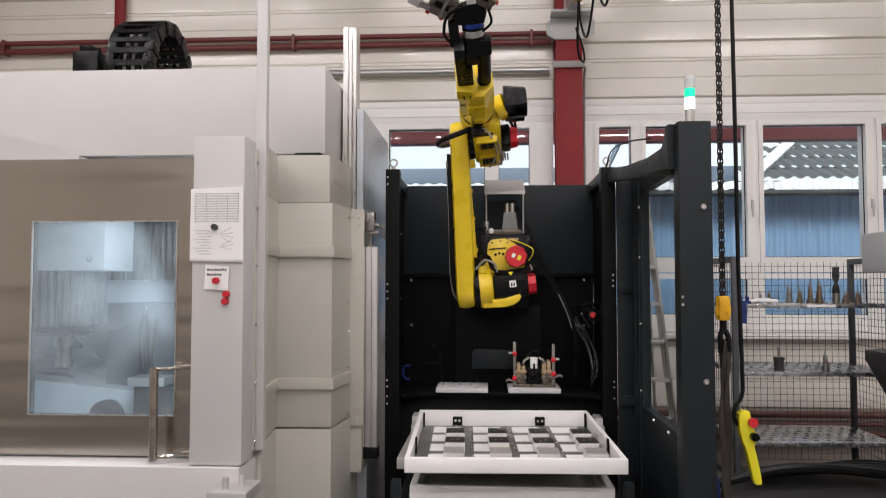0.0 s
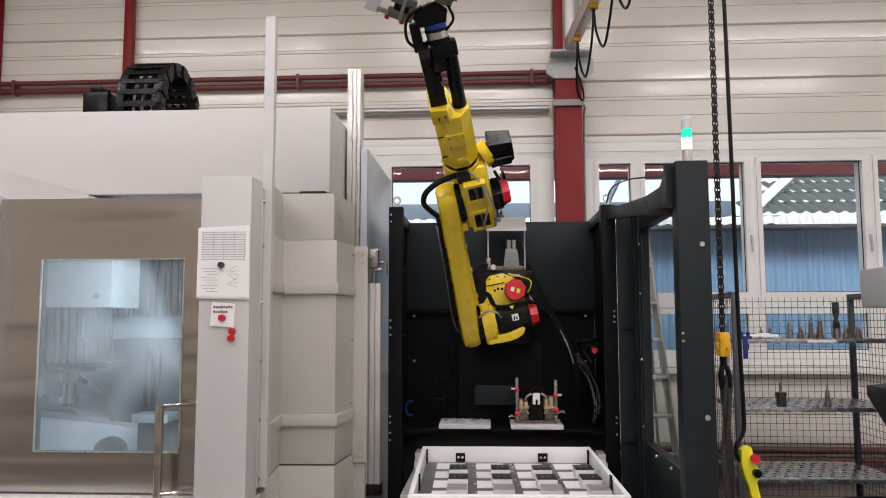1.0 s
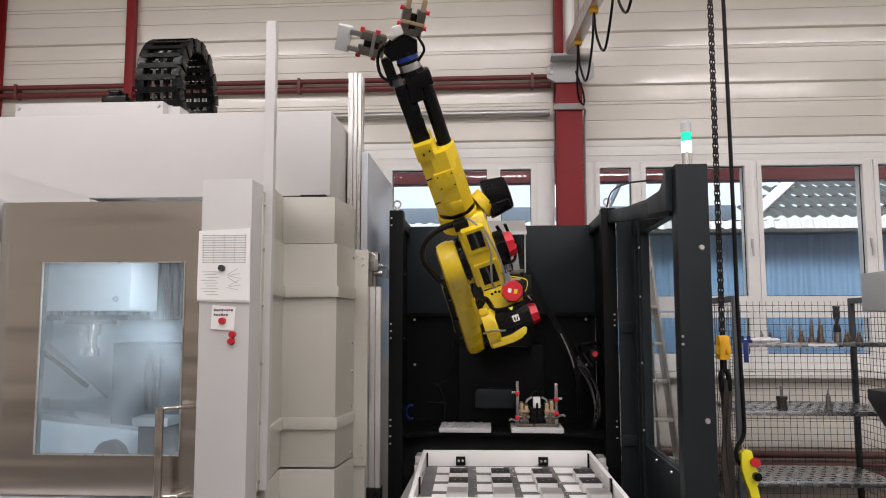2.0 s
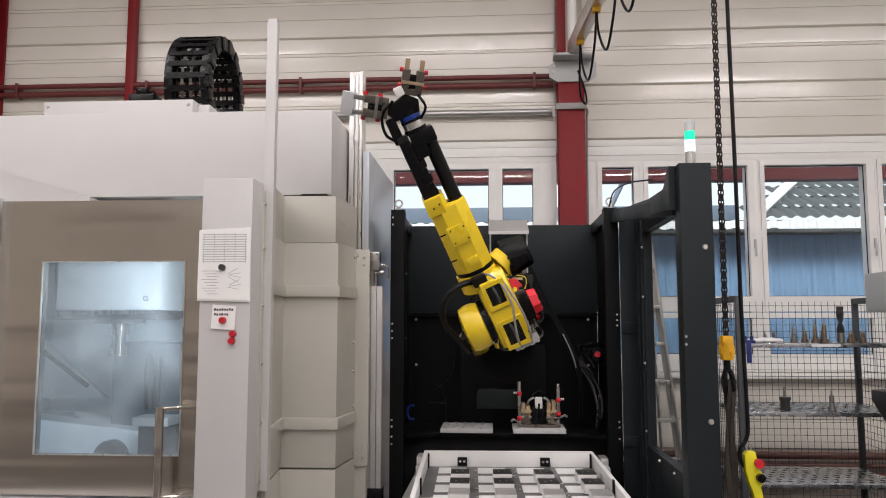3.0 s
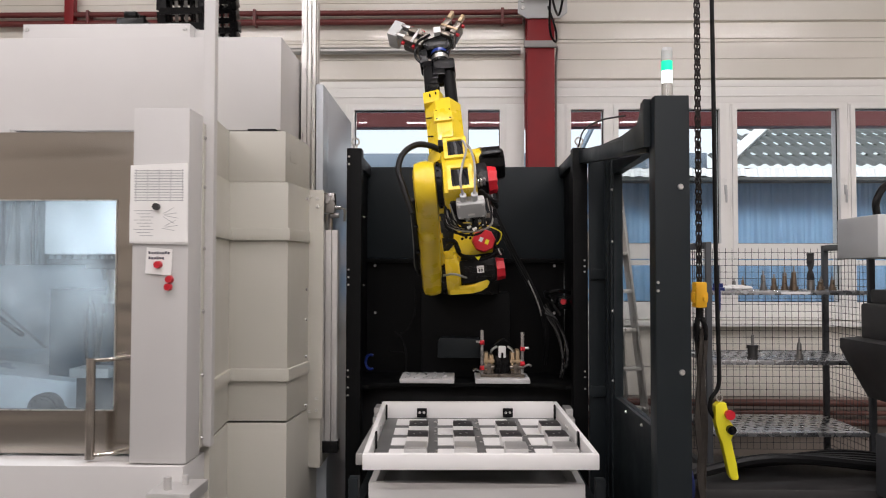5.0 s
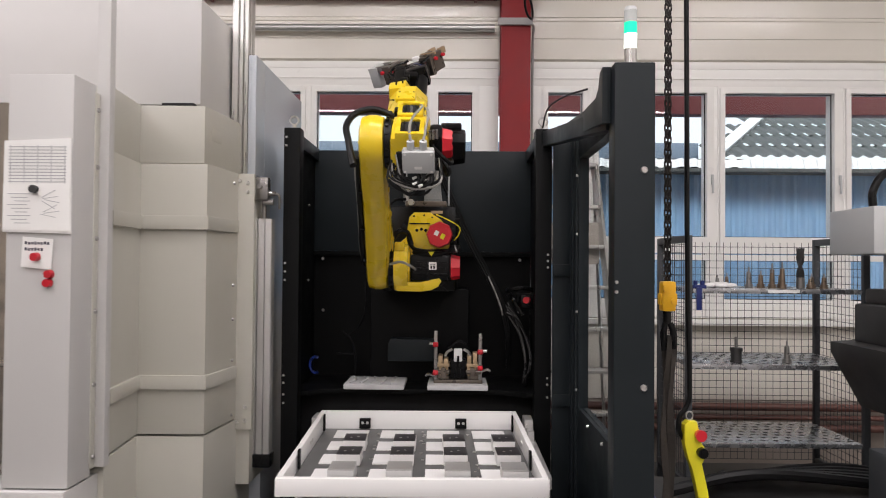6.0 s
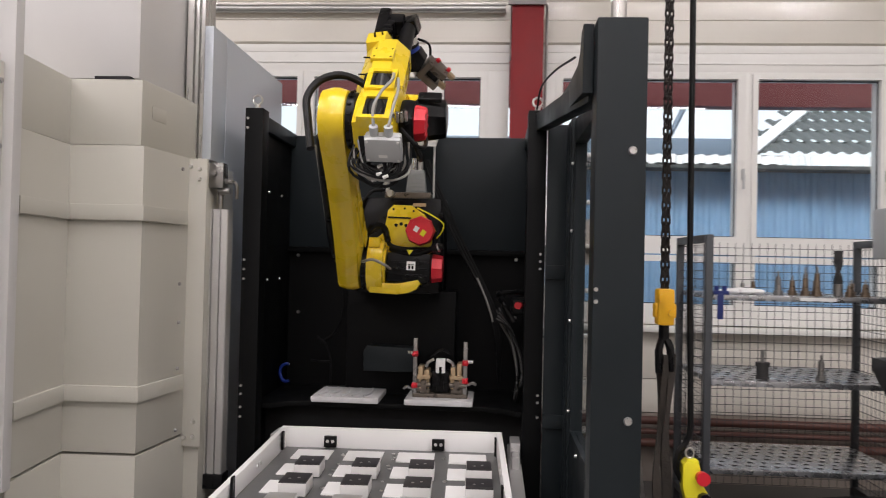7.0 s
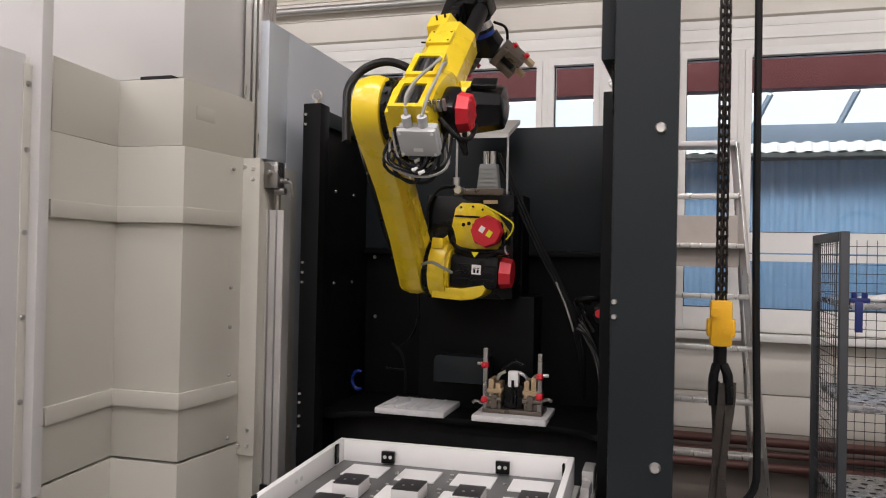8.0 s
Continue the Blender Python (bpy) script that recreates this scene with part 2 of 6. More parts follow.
def ball(bm, p, r, n=10, squash=(1, 1, 1)):
    bmesh.ops.create_uvsphere(bm, u_segments=n, v_segments=max(6, n // 2 + 1), radius=r, matrix=Matrix.Translation(p) @ Matrix.Diagonal((*squash, 1)))
    return bm


def prism(bm, pts, axis, a0, a1, bev=0.0):
    """A polygon pts in the other two axes (in order), drawn out along axis from a0 to a1."""
    def at(u, v, w):
        return {"x": (w, u, v), "y": (u, w, v), "z": (u, v, w)}[axis]
    lo = [bm.verts.new(at(u, v, a0)) for u, v in pts]
    hi = [bm.verts.new(at(u, v, a1)) for u, v in pts]
    n = len(pts)
    fs = [bm.faces.new(lo), bm.faces.new(hi)]
    fs += [bm.faces.new((lo[i], lo[(i + 1) % n], hi[(i + 1) % n], hi[i])) for i in range(n)]
    bmesh.ops.recalc_face_normals(bm, faces=fs)
    if bev:
        es = list({e for f in fs[:2] for e in f.edges})
        bmesh.ops.bevel(bm, geom=es, offset=bev, segments=2, affect="EDGES", profile=0.6)
    return bm


def smooth_path(pts, steps=6):
    """Catmull-Rom through pts."""
    p = [Vector(a) for a in pts]
    p = [p[0] * 2 - p[1]] + p + [p[-1] * 2 - p[-2]]
    out = []
    for i in range(1, len(p) - 2):
        a, b, c, d = p[i - 1:i + 3]
        for k in range(steps):
            t = k / steps
            out.append(0.5 * ((2 * b) + (c - a) * t + (2 * a - 5 * b + 4 * c - d) * t * t + (3 * b - a - 3 * c + d) * t ** 3))
    out.append(p[-2])
    return out


def tube(bm, pts, r, n=8, steps=6):
    ps = smooth_path(pts, steps) if steps else [Vector(a) for a in pts]
    rings = []
    up = Vector((0.13, 0.31, 0.94))
    for i, p in enumerate(ps):
        d = (ps[min(i + 1, len(ps) - 1)] - ps[max(i - 1, 0)]).normalized()
        s = d.cross(up)
        if s.length < 0.05:
            s = d.cross(Vector((1, 0, 0)))
        s.normalize()
        u = s.cross(d).normalized()
        rings.append([bm.verts.new(p + r * (math.cos(2 * math.pi * k / n) * s + math.sin(2 * math.pi * k / n) * u)) for k in range(n)])
    for a, b in zip(rings, rings[1:]):
        for k in range(n):
            bm.faces.new((a[k], a[(k + 1) % n], b[(k + 1) % n], b[k]))
    bm.faces.new(rings[0])
    bm.faces.new(rings[-1][::-1])
    bmesh.ops.recalc_face_normals(bm, faces=bm.faces[:])
    return bm


def link_mesh(name, bm, material, smooth=True):
    me = bpy.data.meshes.new(name)
    bmesh.ops.recalc_face_normals(bm, faces=bm.faces[:])
    if smooth:
        for f in bm.faces:
            f.smooth = True
        for e in bm.edges:
            if len(e.link_faces) == 2 and e.calc_face_angle(0) > 0.6:
                e.smooth = False
    bm.to_mesh(me)
    bm.free()
    me.materials.append(material)
    return new(name, me)


def origin(ob):
    """Where an unturned thing or part stands in the world."""
    v = Vector((0, 0, 0))
    while ob is not None:
        v += ob.location
        ob = ob.parent
    return v


def part(name, bm, material, parent, label="", kind="", local=False):
    """A mesh under its thing; its numbers are the world's, or with local the parent's own."""
    if not local:
        bmesh.ops.translate(bm, verts=bm.verts[:], vec=-origin(parent))
    ob = link_mesh(name, bm, material)
    ob.parent = parent
    return tagged(ob, label, kind=kind)


def thing(name, label, category, at=(0, 0, 0), group="", kind=""):
    ob = new(name)
    ob.empty_display_size = 0.05
    ob.location = at
    return tagged(ob, label, category, group, kind)


def solid(name, bm, material, label, category, kind="", group=""):
    return tagged(link_mesh(name, bm, material), label, category, group, kind)


def ring_frame(bm, axis, a0, a1, outer, inner):
    """A flat frame with one opening: outer and inner are (u0, u1, v0, v1), thick from a0 to a1 along axis."""
    def at(u, v, w):
        return {"x": (w, u, v), "y": (u, w, v), "z": (u, v, w)}[axis]
    loops = []
    for (u0, u1, v0, v1) in (outer, inner):
        for a in (a0, a1):
            loops.append([bm.verts.new(at(u, v, a)) for u, v in ((u0, v0), (u1, v0), (u1, v1), (u0, v1))])
    o0, o1, i0, i1 = loops
    for k in range(4):
        n = (k + 1) % 4
        for p, q in ((o0, o1), (o0, i0), (o1, i1), (i0, i1)):
            bm.faces.new((p[k], p[n], q[n], q[k]))
    return bm


def nb():
    return bmesh.new()


def bolts(parent, places, axis=(1, 0, 0), r=0.008, material=None, name="bolt", local=False):
    """Round bolt heads that share one mesh, standing out along axis."""
    bm = nb()
    cyl(bm, (0, 0, -0.003), (0, 0, 0.005), r, 10, r * 0.75)
    ob = None
    q = Vector(axis).to_track_quat("Z", "Y").to_matrix().to_4x4()
    for p in places:
        if ob is None:
            ob = part(name, bm, material or ALU, parent, local=True)
            first = ob
        else:
            ob = new(name, first.data)
            ob.parent = parent
        ob.matrix_local = Matrix.Translation(Vector(p) - (Vector((0, 0, 0)) if local else origin(parent))) @ q


# ---------- the hall ----------
HX0, HX1, HY0, HY1, HZ = -7.5, 7.5, -9.0, 7.2, 5.9
solid("floor", box(nb(), HX0, HX1, HY0, HY1 + 0.2, -0.15, 0), FLOOR, "dark grey sealed concrete hall floor", "floor", "structure")
solid("ceiling", box(nb(), HX0, HX1, HY0, HY1 + 0.2, HZ, HZ + 0.15), CEIL, "pale painted hall ceiling", "ceiling", "structure")
solid("wall_south", box(nb(), HX0, HX1, HY0 - 0.2, HY0, 0, HZ), LOWWALL, "plain pale hall wall", "wall", "structure")
solid("wall_west", box(nb(), HX0 - 0.2, HX0, HY0 - 0.2, HY1 + 0.2, 0, HZ), LOWWALL, "plain pale hall wall", "wall", "structure")
solid("wall_east", box(nb(), HX1, HX1 + 0.2, HY0 - 0.2, HY1 + 0.2, 0, HZ), LOWWALL, "plain pale hall wall", "wall", "structure")

# north wall: sheet-metal boards above the windows, frames, low wall
north = thing("wall_north", "cream ribbed metal panel wall over a band of windows", "wall", (0, HY1, 0), kind="structure")
core = nb()
box(core, HX0, HX1, HY1 + 0.03, HY1 + 0.18, 3.12, HZ)
box(core, HX0, HX1, HY1 + 0.03, HY1 + 0.18, 0, 1.14)
box(core, HX0, -2.2, HY1 + 0.03, HY1 + 0.18, 1.14, 3.12)
part("wall_core", core, LOWWALL, north)


def wall_panel(x0, x1, z0, z1):
    """One lying half-metre wall panel: three bowed bands parted by a single and a double groove."""
    prof = [(0.030, z0), (0.014, z0 + 0.003), (0.001, z0 + 0.012), (0.0004, z0 + 0.09), (0.0005, z0 + 0.168)]

    def groove(z):
        return [(0.009, z0 + z + 0.003), (0.009, z0 + z + 0.009), (0.0, z0 + z + 0.012)]

    prof += groove(0.168) + [(0.0002, z0 + 0.245), (0.0005, z0 + 0.311)] + groove(0.311) + [(-0.002, z0 + 0.333), (0.0, z0 + 0.342)] + groove(0.342)
    prof += [(0.0003, z0 + 0.425), (0.001, z1 - 0.012), (0.014, z1 - 0.003), (0.030, z1)]
    return prism(nb(), [(HY1 + a, b) for a, b in prof], "x", x0, x1)


for k in range(6):
    zz = 3.197 + 0.5 * k
    for x0, x1 in ((HX0, -2.93), (-2.925, 1.02), (1.27, HX1)):
        part("wall_panel", wall_panel(x0, x1, zz, zz + 0.499), WALL, north)
for x0, x1 in ((-2.2, 1.02), (1.27, HX1)):
    bm = nb()
    box(bm, x0, x1, HY1 - 0.012, HY1 + 0.028, 2.99, 3.128, 0.004)
    box(bm, x0, x1, HY1 - 0.002, HY1 + 0.028, 3.132, 3.190, 0.004)
    box(bm, x0, x1, HY1 - 0.020, HY1 - 0.013, 3.045, 3.058, 0.002)
    part("lintel_panel", bm, FRAME, north)
part("wall_panel", box(nb(), HX0, -2.2, HY1, HY1 + 0.028, 2.72, 3.19, 0.004), WALL, north)

# windows
WINDOWS = [(-1.35, -0.57), (-0.44, 0.415), (0.537, 0.81), (1.417, 1.696), (1.82, 2.678), (2.822, 3.682), (3.815, 4.70), (4.86, 5.7)]
bm = nb()
edges = [-2.2] + [v for w in WINDOWS for v in w] + [HX1]
for a, b in zip(edges[0::2], edges[1::2]):
    if a < 1.02 < b:
        box(bm, a, 1.02, HY1 - 0.03, HY1 + 0.1, 1.14, 2.985, 0.004)
        box(bm, 1.27, b, HY1 - 0.03, HY1 + 0.1, 1.14, 2.985, 0.004)
    else:
        box(bm, a, b, HY1 - 0.03, HY1 + 0.1, 1.14, 2.985, 0.004)
part("window_pier", bm, FRAME, north)
for i, (a, b) in enumerate(WINDOWS):
    w = thing("window_%d" % (i + 1), "white framed factory window with a low cross bar", "window", (a, HY1, 1.14), kind="structure")
    bm = nb()
    box(bm, a, b, HY1 - 0.012, HY1 + 0.07, 2.932, 2.985)
    box(bm, a, b, HY1 - 0.012, HY1 + 0.07, 1.70, 1.785, 0.003)
    box(bm, a, b, HY1 - 0.012, HY1 + 0.07, 1.14, 1.29, 0.003)
    part("window_frame", bm, FRAME, w)
    side = 0.04
    part("sash", ring_frame(nb(), "y", HY1 - 0.046, HY1 - 0.031, (a - side, b + side, 1.655, 2.932 + side), (a, b, 1.785, 2.932)), FRAME, w)
    part("casing", ring_frame(nb(), "y", HY1 - 0.036, HY1 - 0.0305, (a - side - 0.018, b + side + 0.018, 1.60, 2.985), (a - side - 0.003, b + side + 0.003, 1.645, 2.932 + side + 0.003)), FRAME, w)
    for z0, z1 in ((1.29, 1.70), (1.785, 2.932)):
        pane = part("pane", box(nb(), a, b, HY1 + 0.012, HY1 + 0.016, z0, z1), GLASS, w)
        pane.visible_shadow = False
        gasket = ring_frame(nb(), "y", HY1 + 0.004, HY1 + 0.011, (a, b, z0, z1), (a + 0.006, b - 0.006, z0 + 0.006, z1 - 0.006))
        part("gasket", gasket, RUBBER, w, "thin dark glazing gasket")
    if b - a > 0.5:
        bm = nb()
        box(bm, b + 0.03, b + 0.05, HY1 - 0.062, HY1 - 0.047, 2.20, 2.28, 0.003)
        box(bm, b + 0.032, b + 0.048, HY1 - 0.075, HY1 - 0.062, 2.13, 2.24, 0.004)
        part("window_handle", bm, GREY, w)
bm = nb()
box(bm, -2.2, 1.02, HY1 - 0.14, HY1 - 0.03, 1.09, 1.135, 0.006)
box(bm, 1.27, HX1, HY1 - 0.14, HY1 - 0.03, 1.09, 1.135, 0.006)
part("window_sill", bm, FRAME, north)
bm = nb()
for z0, z1 in ((0.50, 0.74), (0.745, 1.085)):
    box(bm, 1.27, HX1, HY1 - 0.035, HY1 + 0.03, z0, z1, 0.006)
part("base_panel", box(nb(), 1.27, HX1, HY1 - 0.03, HY1 + 0.03, 0.0, 0.495, 0.006), BASEPANEL, north)
part("low_panel", bm, WALL, north)
part("low_panel", box(nb(), -2.2, 1.02, HY1 - 0.035, HY1 + 0.03, 0.0, 1.085, 0.006), WALL, north)


def column(x0, x1, top=HZ):
    """A rolled steel I-section with its flange to the room; above top it goes on narrower."""
    bm = nb()
    box(bm, x0, x1, 6.98, 7.0, 0, top, 0.003)
    if top < HZ:
        box(bm, x0, x0 + 0.07, 6.98, 7.17, top, HZ, 0.003)
    box(bm, (x0 + x1) / 2 - 0.007, (x0 + x1) / 2 + 0.007, 7.0, 7.17, 0, top)
    box(bm, x0, x1, 7.17, 7.19, 0, top, 0.003)
    return solid("steel_column", bm, REDSTEEL, "dark red painted steel column before the wall", "column", group="hall columns")


column(1.03, 1.257, 3.86)
solid("steel_column", box(nb(), -2.952, -2.872, 7.10, 7.168, 0, HZ, 0.004), REDSTEEL, "dark red painted steel column before the wall", "column", group="hall columns")
column(-4.34, -4.18)
t = thing("column_bracket", "grey steel bracket plate bolted to the red column", "bracket", (1.15, 6.98, 3.66))
bm = nb()
prism(bm, [(0.95, 3.70), (0.95, 3.80), (1.03, 3.87), (1.30, 3.87), (1.36, 3.82), (1.36, 3.70), (1.30, 3.655), (1.02, 3.655)], "y", 6.955, 6.978, 0.004)
box(bm, 0.98, 1.33, 6.80, 6.956, 3.84, 3.862, 0.003)
part("plate", bm, GREY, t)
bolts(t, [(0.99, 6.953, 3.74), (1.32, 6.953, 3.74), (0.99, 6.953, 3.80), (1.32, 6.953, 3.80)], (0, -1, 0), 0.02, ALUDULL)
t = thing("crane_rail", "aluminium crane rail with hanging black festoon cable", "crane rail", (1.2, 6.9, 3.86))
bm = nb()
ra, rb = Vector((1.145, 6.9, 3.93)), Vector((1.42, 3.2, 3.98))
d = rb - ra
m = Matrix.Translation(ra) @ d.to_track_quat("Y", "Z").to_matrix().to_4x4()
box(bm, -0.035, 0.035, 0, d.length, -0.06, 0.06, 0.006, m)
box(bm, -0.042, 0.042, 0, d.length, -0.078, -0.06, 0.003, m)
part("rail", bm, ALU, t)
part("post", cyl(nb(), (1.15, 6.9, 3.86), (1.15, 6.9, 5.89), 0.04), FRAME, t)
for k in range(5):
    c = ra + d * (0.10 + 0.17 * k) - Vector((0, 0, 0.09))
    e = ra + d * (0.10 + 0.17 * (k + 1)) - Vector((0, 0, 0.09))
    part("trolley", box(nb(), c.x - 0.03, c.x + 0.03, c.y - 0.03, c.y + 0.03, c.z - 0.02, c.z + 0.02, 0.005), HOIST, t, "yellow cable trolley")
    mid = (c + e) / 2 - Vector((0, 0, 0.42))
    part("festoon_cable", tube(nb(), [c, c * 0.75 + mid * 0.25 - Vector((0, 0, 0.12)), mid, e * 0.75 + mid * 0.25 - Vector((0, 0, 0.12)), e], 0.009), RUBBER, t)
c = ra + d * 0.10
part("drop_cable", tube(nb(), [c - Vector((0, 0, 0.1)), (1.19, 6.75, 3.5), (1.25, 6.85, 3.42), (1.26, 6.94, 3.55), (1.2, 6.95, 3.75)], 0.009), RUBBER, t)

for z, y, r in ((3.765, 7.13, 0.024), (3.69, 7.14, 0.028)):
    solid("red_pipe", cyl(nb(), (HX0, y, z), (1.0, y, z), r, 14), REDPIPE, "dark red painted pipe along the wall", "pipe", group="wall pipes")
for x in (-4.0, -2.75, -1.3, 0.83):
    bm = nb()
    box(bm, x - 0.012, x + 0.012, 7.095, 7.19, 3.66, 3.795, 0.003)
    solid("pipe_clip", bm, REDPIPE, "dark red clip holding the wall pipes", "pipe clip", group="pipe clips")
t = thing("conduit", "galvanised conduit clamped to the column", "conduit", (0, 7.14, 3.44))
part("pipe", cyl(nb(), (-2.2, 7.14, 3.44), (0.985, 7.14, 3.44), 0.03, 14), CONDUIT, t)
part("clamp_strap", box(nb(), 1.0, 1.27, 6.95, 6.978, 3.41, 3.465, 0.004), CONDUITDULL, t)
part("drop_cable", tube(nb(), [(1.26, 6.96, 3.42), (1.28, 6.99, 3.40), (1.285, 7.1, 3.3), (1.285, 7.13, 2.6), (1.285, 7.13, 1.5)], 0.010), WCABLE, t)
for z, r in ((0.30, 0.03), (0.38, 0.02), (0.46, 0.03)):
    solid("red_pipe", cyl(nb(), (1.3, 7.08, z), (HX1, 7.08, z), r, 12), HEATPIPE, "brownish red heating pipe low on the wall", "pipe", group="heating pipes")

for lx, ly in TUBES:
    bm = nb()
    box(bm, lx - 1.45, lx + 1.45, ly - 0.11, ly + 0.11, 5.66, 5.74, 0.01)
    for sx in (-1.2, 1.2):
        box(bm, lx + sx - 0.02, lx + sx + 0.02, ly - 0.02, ly + 0.02, 5.74, HZ)
    solid("ceiling_light", bm, FRAME, "long white tube light hung under the ceiling", "ceiling light", group="tube lights")

# ---------- outside ----------
solid("ground", box(nb(), -300, 300, HY1 + 0.2, 600, -0.5, -0.2), YARD, "grey yard outside the hall", "ground", "structure")
solid("outer_beam", box(nb(), -8, 14, 10.4, 10.6, 3.41, 4.6, 0.01), OUTBEAM, "red-brown canopy fascia outside in the yard", "beam", "structure")


def corrugated(p0, ux, length, up, height, pitch, depth):
    """A corrugated sheet: waves along ux, ribs along up."""
    bm = nb()
    ux, up = Vector(ux).normalized(), Vector(up).normalized()
    nrm = ux.cross(up)
    n = int(length / pitch) * 4
    prev = None
    for i in range(n + 1):
        o = Vector(p0) + ux * (length * i / n) + nrm * depth * (0, 1, 1, 0)[i % 4]
        a, b = bm.verts.new(o), bm.verts.new(o + up * height)
        if prev:
            bm.faces.new((prev[0], a, b, prev[1]))
        prev = (a, b)
    return bm


nb_house = thing("neighbour_hall", "blue corrugated hall with a grey roof across the yard", "building", (4, 13, -0.2))
part("wall", corrugated((-9, 13.0, -0.2), (1, 0, 0), 26, (0, 0, 1), 3.25, 0.17, 0.035), BLUECORR, nb_house)
part("wall_base", box(nb(), -9, 17, 13.06, 13.4, -0.2, 3.05), BLUECORR, nb_house)
for k in range(7):
    y0, y1 = 12.72 + 0.62 * k, 12.72 + 0.62 * k + 0.70
    x0 = 4.60 + 0.69 * (y0 - 12.72)
    z0 = 3.19 + 0.4466 * (y0 - 12.72) + 0.035
    bm = corrugated((x0, y0, z0), (1, 0, 0), 15.0 - x0, (0, 1.0, 0.40), 0.77, 0.2, 0.035)
    part("roof_course", bm, ROOFGREY, nb_house, "grey corrugated roof sheets")
part("parapet", box(nb(), -9, 4.62, 13.5, 13.6, 3.2, 3.56, 0.01), PARAPET, nb_house, "blue-grey sheet parapet")
part("eave", corrugated((-9, 12.62, 3.04), (1, 0, 0), 26, (0, 0.35, 1), 0.14, 0.2, 0.045), EAVE, nb_house, "pale wavy eave edge")
for x in (2.4, 3.55):
    part("roof_strut", tube(nb(), [(x, 14.0, 3.3), (x + 0.68, 14.0, 4.7)], 0.045, 6, 0), PARAPET, nb_house)
part("gutter", box(nb(), -9, 17, 12.6, 12.98, 2.98, 3.04, 0.01), ROOFGREY, nb_house)
part("flat_roof", box(nb(), -9, 5.2, 12.9, 17, 3.10, 3.22), ROOFGREY, nb_house)
part("hip_board", tube(nb(), [(4.58, 12.66, 3.22), (7.35, 16.7, 5.05)], 0.10, 6, 1), EAVE, nb_house, "pale hip board")

# ---------- milling machine ----------
mill = thing("milling_machine", "large light grey enclosed milling machine with a stainless sliding door", "milling machine", (-1.3, 4.4, 0))
bm = nb()
box(bm, -4.2, -0.385, 4.23, 4.78, 2.205, 2.65, 0.006)
part("upper_housing", bm, MACH2, mill, "smooth white upper housing")
bm = nb()
box(bm, -4.2, -0.50, 5.26, 6.4, 0.0, 2.62, 0.01)
box(bm, -4.2, -2.45, 4.79, 5.258, 0.0, 2.62)
box(bm, -2.448, -0.50, 4.79, 5.258, 2.21, 2.62)
box(bm, -0.615, -0.503, 4.79, 5.258, 0.0, 2.208)
box(bm, -2.448, -0.617, 4.79, 5.258, 0.0, 0.755)
part("rear_housing", bm, MACH, mill)
bm = nb()
box(bm, -0.50, -0.252, 4.765, 5.62, 0.0, 2.515, 0.004)
box(bm, -0.29, -0.252, 4.60, 4.763, 1.96, 2.515, 0.004)
part("side_panel", bm, PANEL, mill, "satin blue-grey side panel")
# stepped sheet-metal shroud between the door post and the side
sec = [(-0.565, 3.80), (-0.605, 4.174), (-0.335, 4.18), (-0.305, 4.50), (-0.305, 4.76), (-0.85, 4.76), (-0.85, 3.80)]
part("shroud", prism(nb(), sec, "z", 0.852, 1.952, 0.003), MACH, mill, "folded grey sheet shroud")
part("shroud_lower", prism(nb(), sec, "z", 0.12, 0.843, 0.003), MACH, mill)
sec2 = [(-0.58, 3.84), (-0.615, 4.185), (-0.352, 4.19), (-0.325, 4.50), (-0.325, 4.76), (-0.85, 4.76), (-0.85, 3.84)]
part("shroud_upper", prism(nb(), sec2, "z", 1.955, 2.192, 0.003), MACH, mill)
part("shadow_gap", prism(nb(), [(-0.60, 4.24), (-0.42, 4.24), (-0.40, 4.7), (-0.8, 4.7), (-0.8, 4.24)], "z", 2.190, 2.206), HOLE, mill)
part("gap_slot", box(nb(), -0.53, -0.40, 4.187, 4.232, 2.1925, 2.203), HOLE, mill)


def rib(z0, z1):
    o = 0.016
    a = [(-0.568, 3.815), (-0.605, 4.172), (-0.335, 4.178), (-0.306, 4.478)]
    b = [(-0.568 + o, 3.815), (-0.605 + o, 4.172 - o), (-0.335 + o * 0.8, 4.178 - o), (-0.306 + o, 4.478)]
    return prism(nb(), a + b[::-1], "z", z0, z1, 0.003)


part("type_plate", prism(nb(), [(-0.3470, 4.26), (-0.3383, 4.36), (-0.3360, 4.36), (-0.3447, 4.26)], "z", 2.06, 2.11, 0.0008), MACH, mill)
part("stiffening_rib", rib(1.682, 1.738), MACH, mill)
part("stiffening_rib", rib(1.035, 1.092), MACH, mill)
bm = nb()
box(bm, -0.325, -0.232, 4.515, 4.535, 0.80, 1.952, 0.003)
box(bm, -0.312, -0.245, 4.535, 4.86, 0.55, 1.94, 0.003)
part("guide_plate", bm, MACH, mill, "bolted grey guide plate")
bolts(mill, [(-0.318 + 0.02, 4.512, z) for z in (1.92, 0.835)] + [(-0.262, 4.512, z) for z in (1.91, 1.87, 0.90, 0.84)], (0, -1, 0), 0.009)
bolts(mill, [(-0.300, 4.44, z) for z in (1.90, 1.45, 1.30, 1.12, 0.88)], (1, 0, 0), 0.008, TOOLSTEEL)
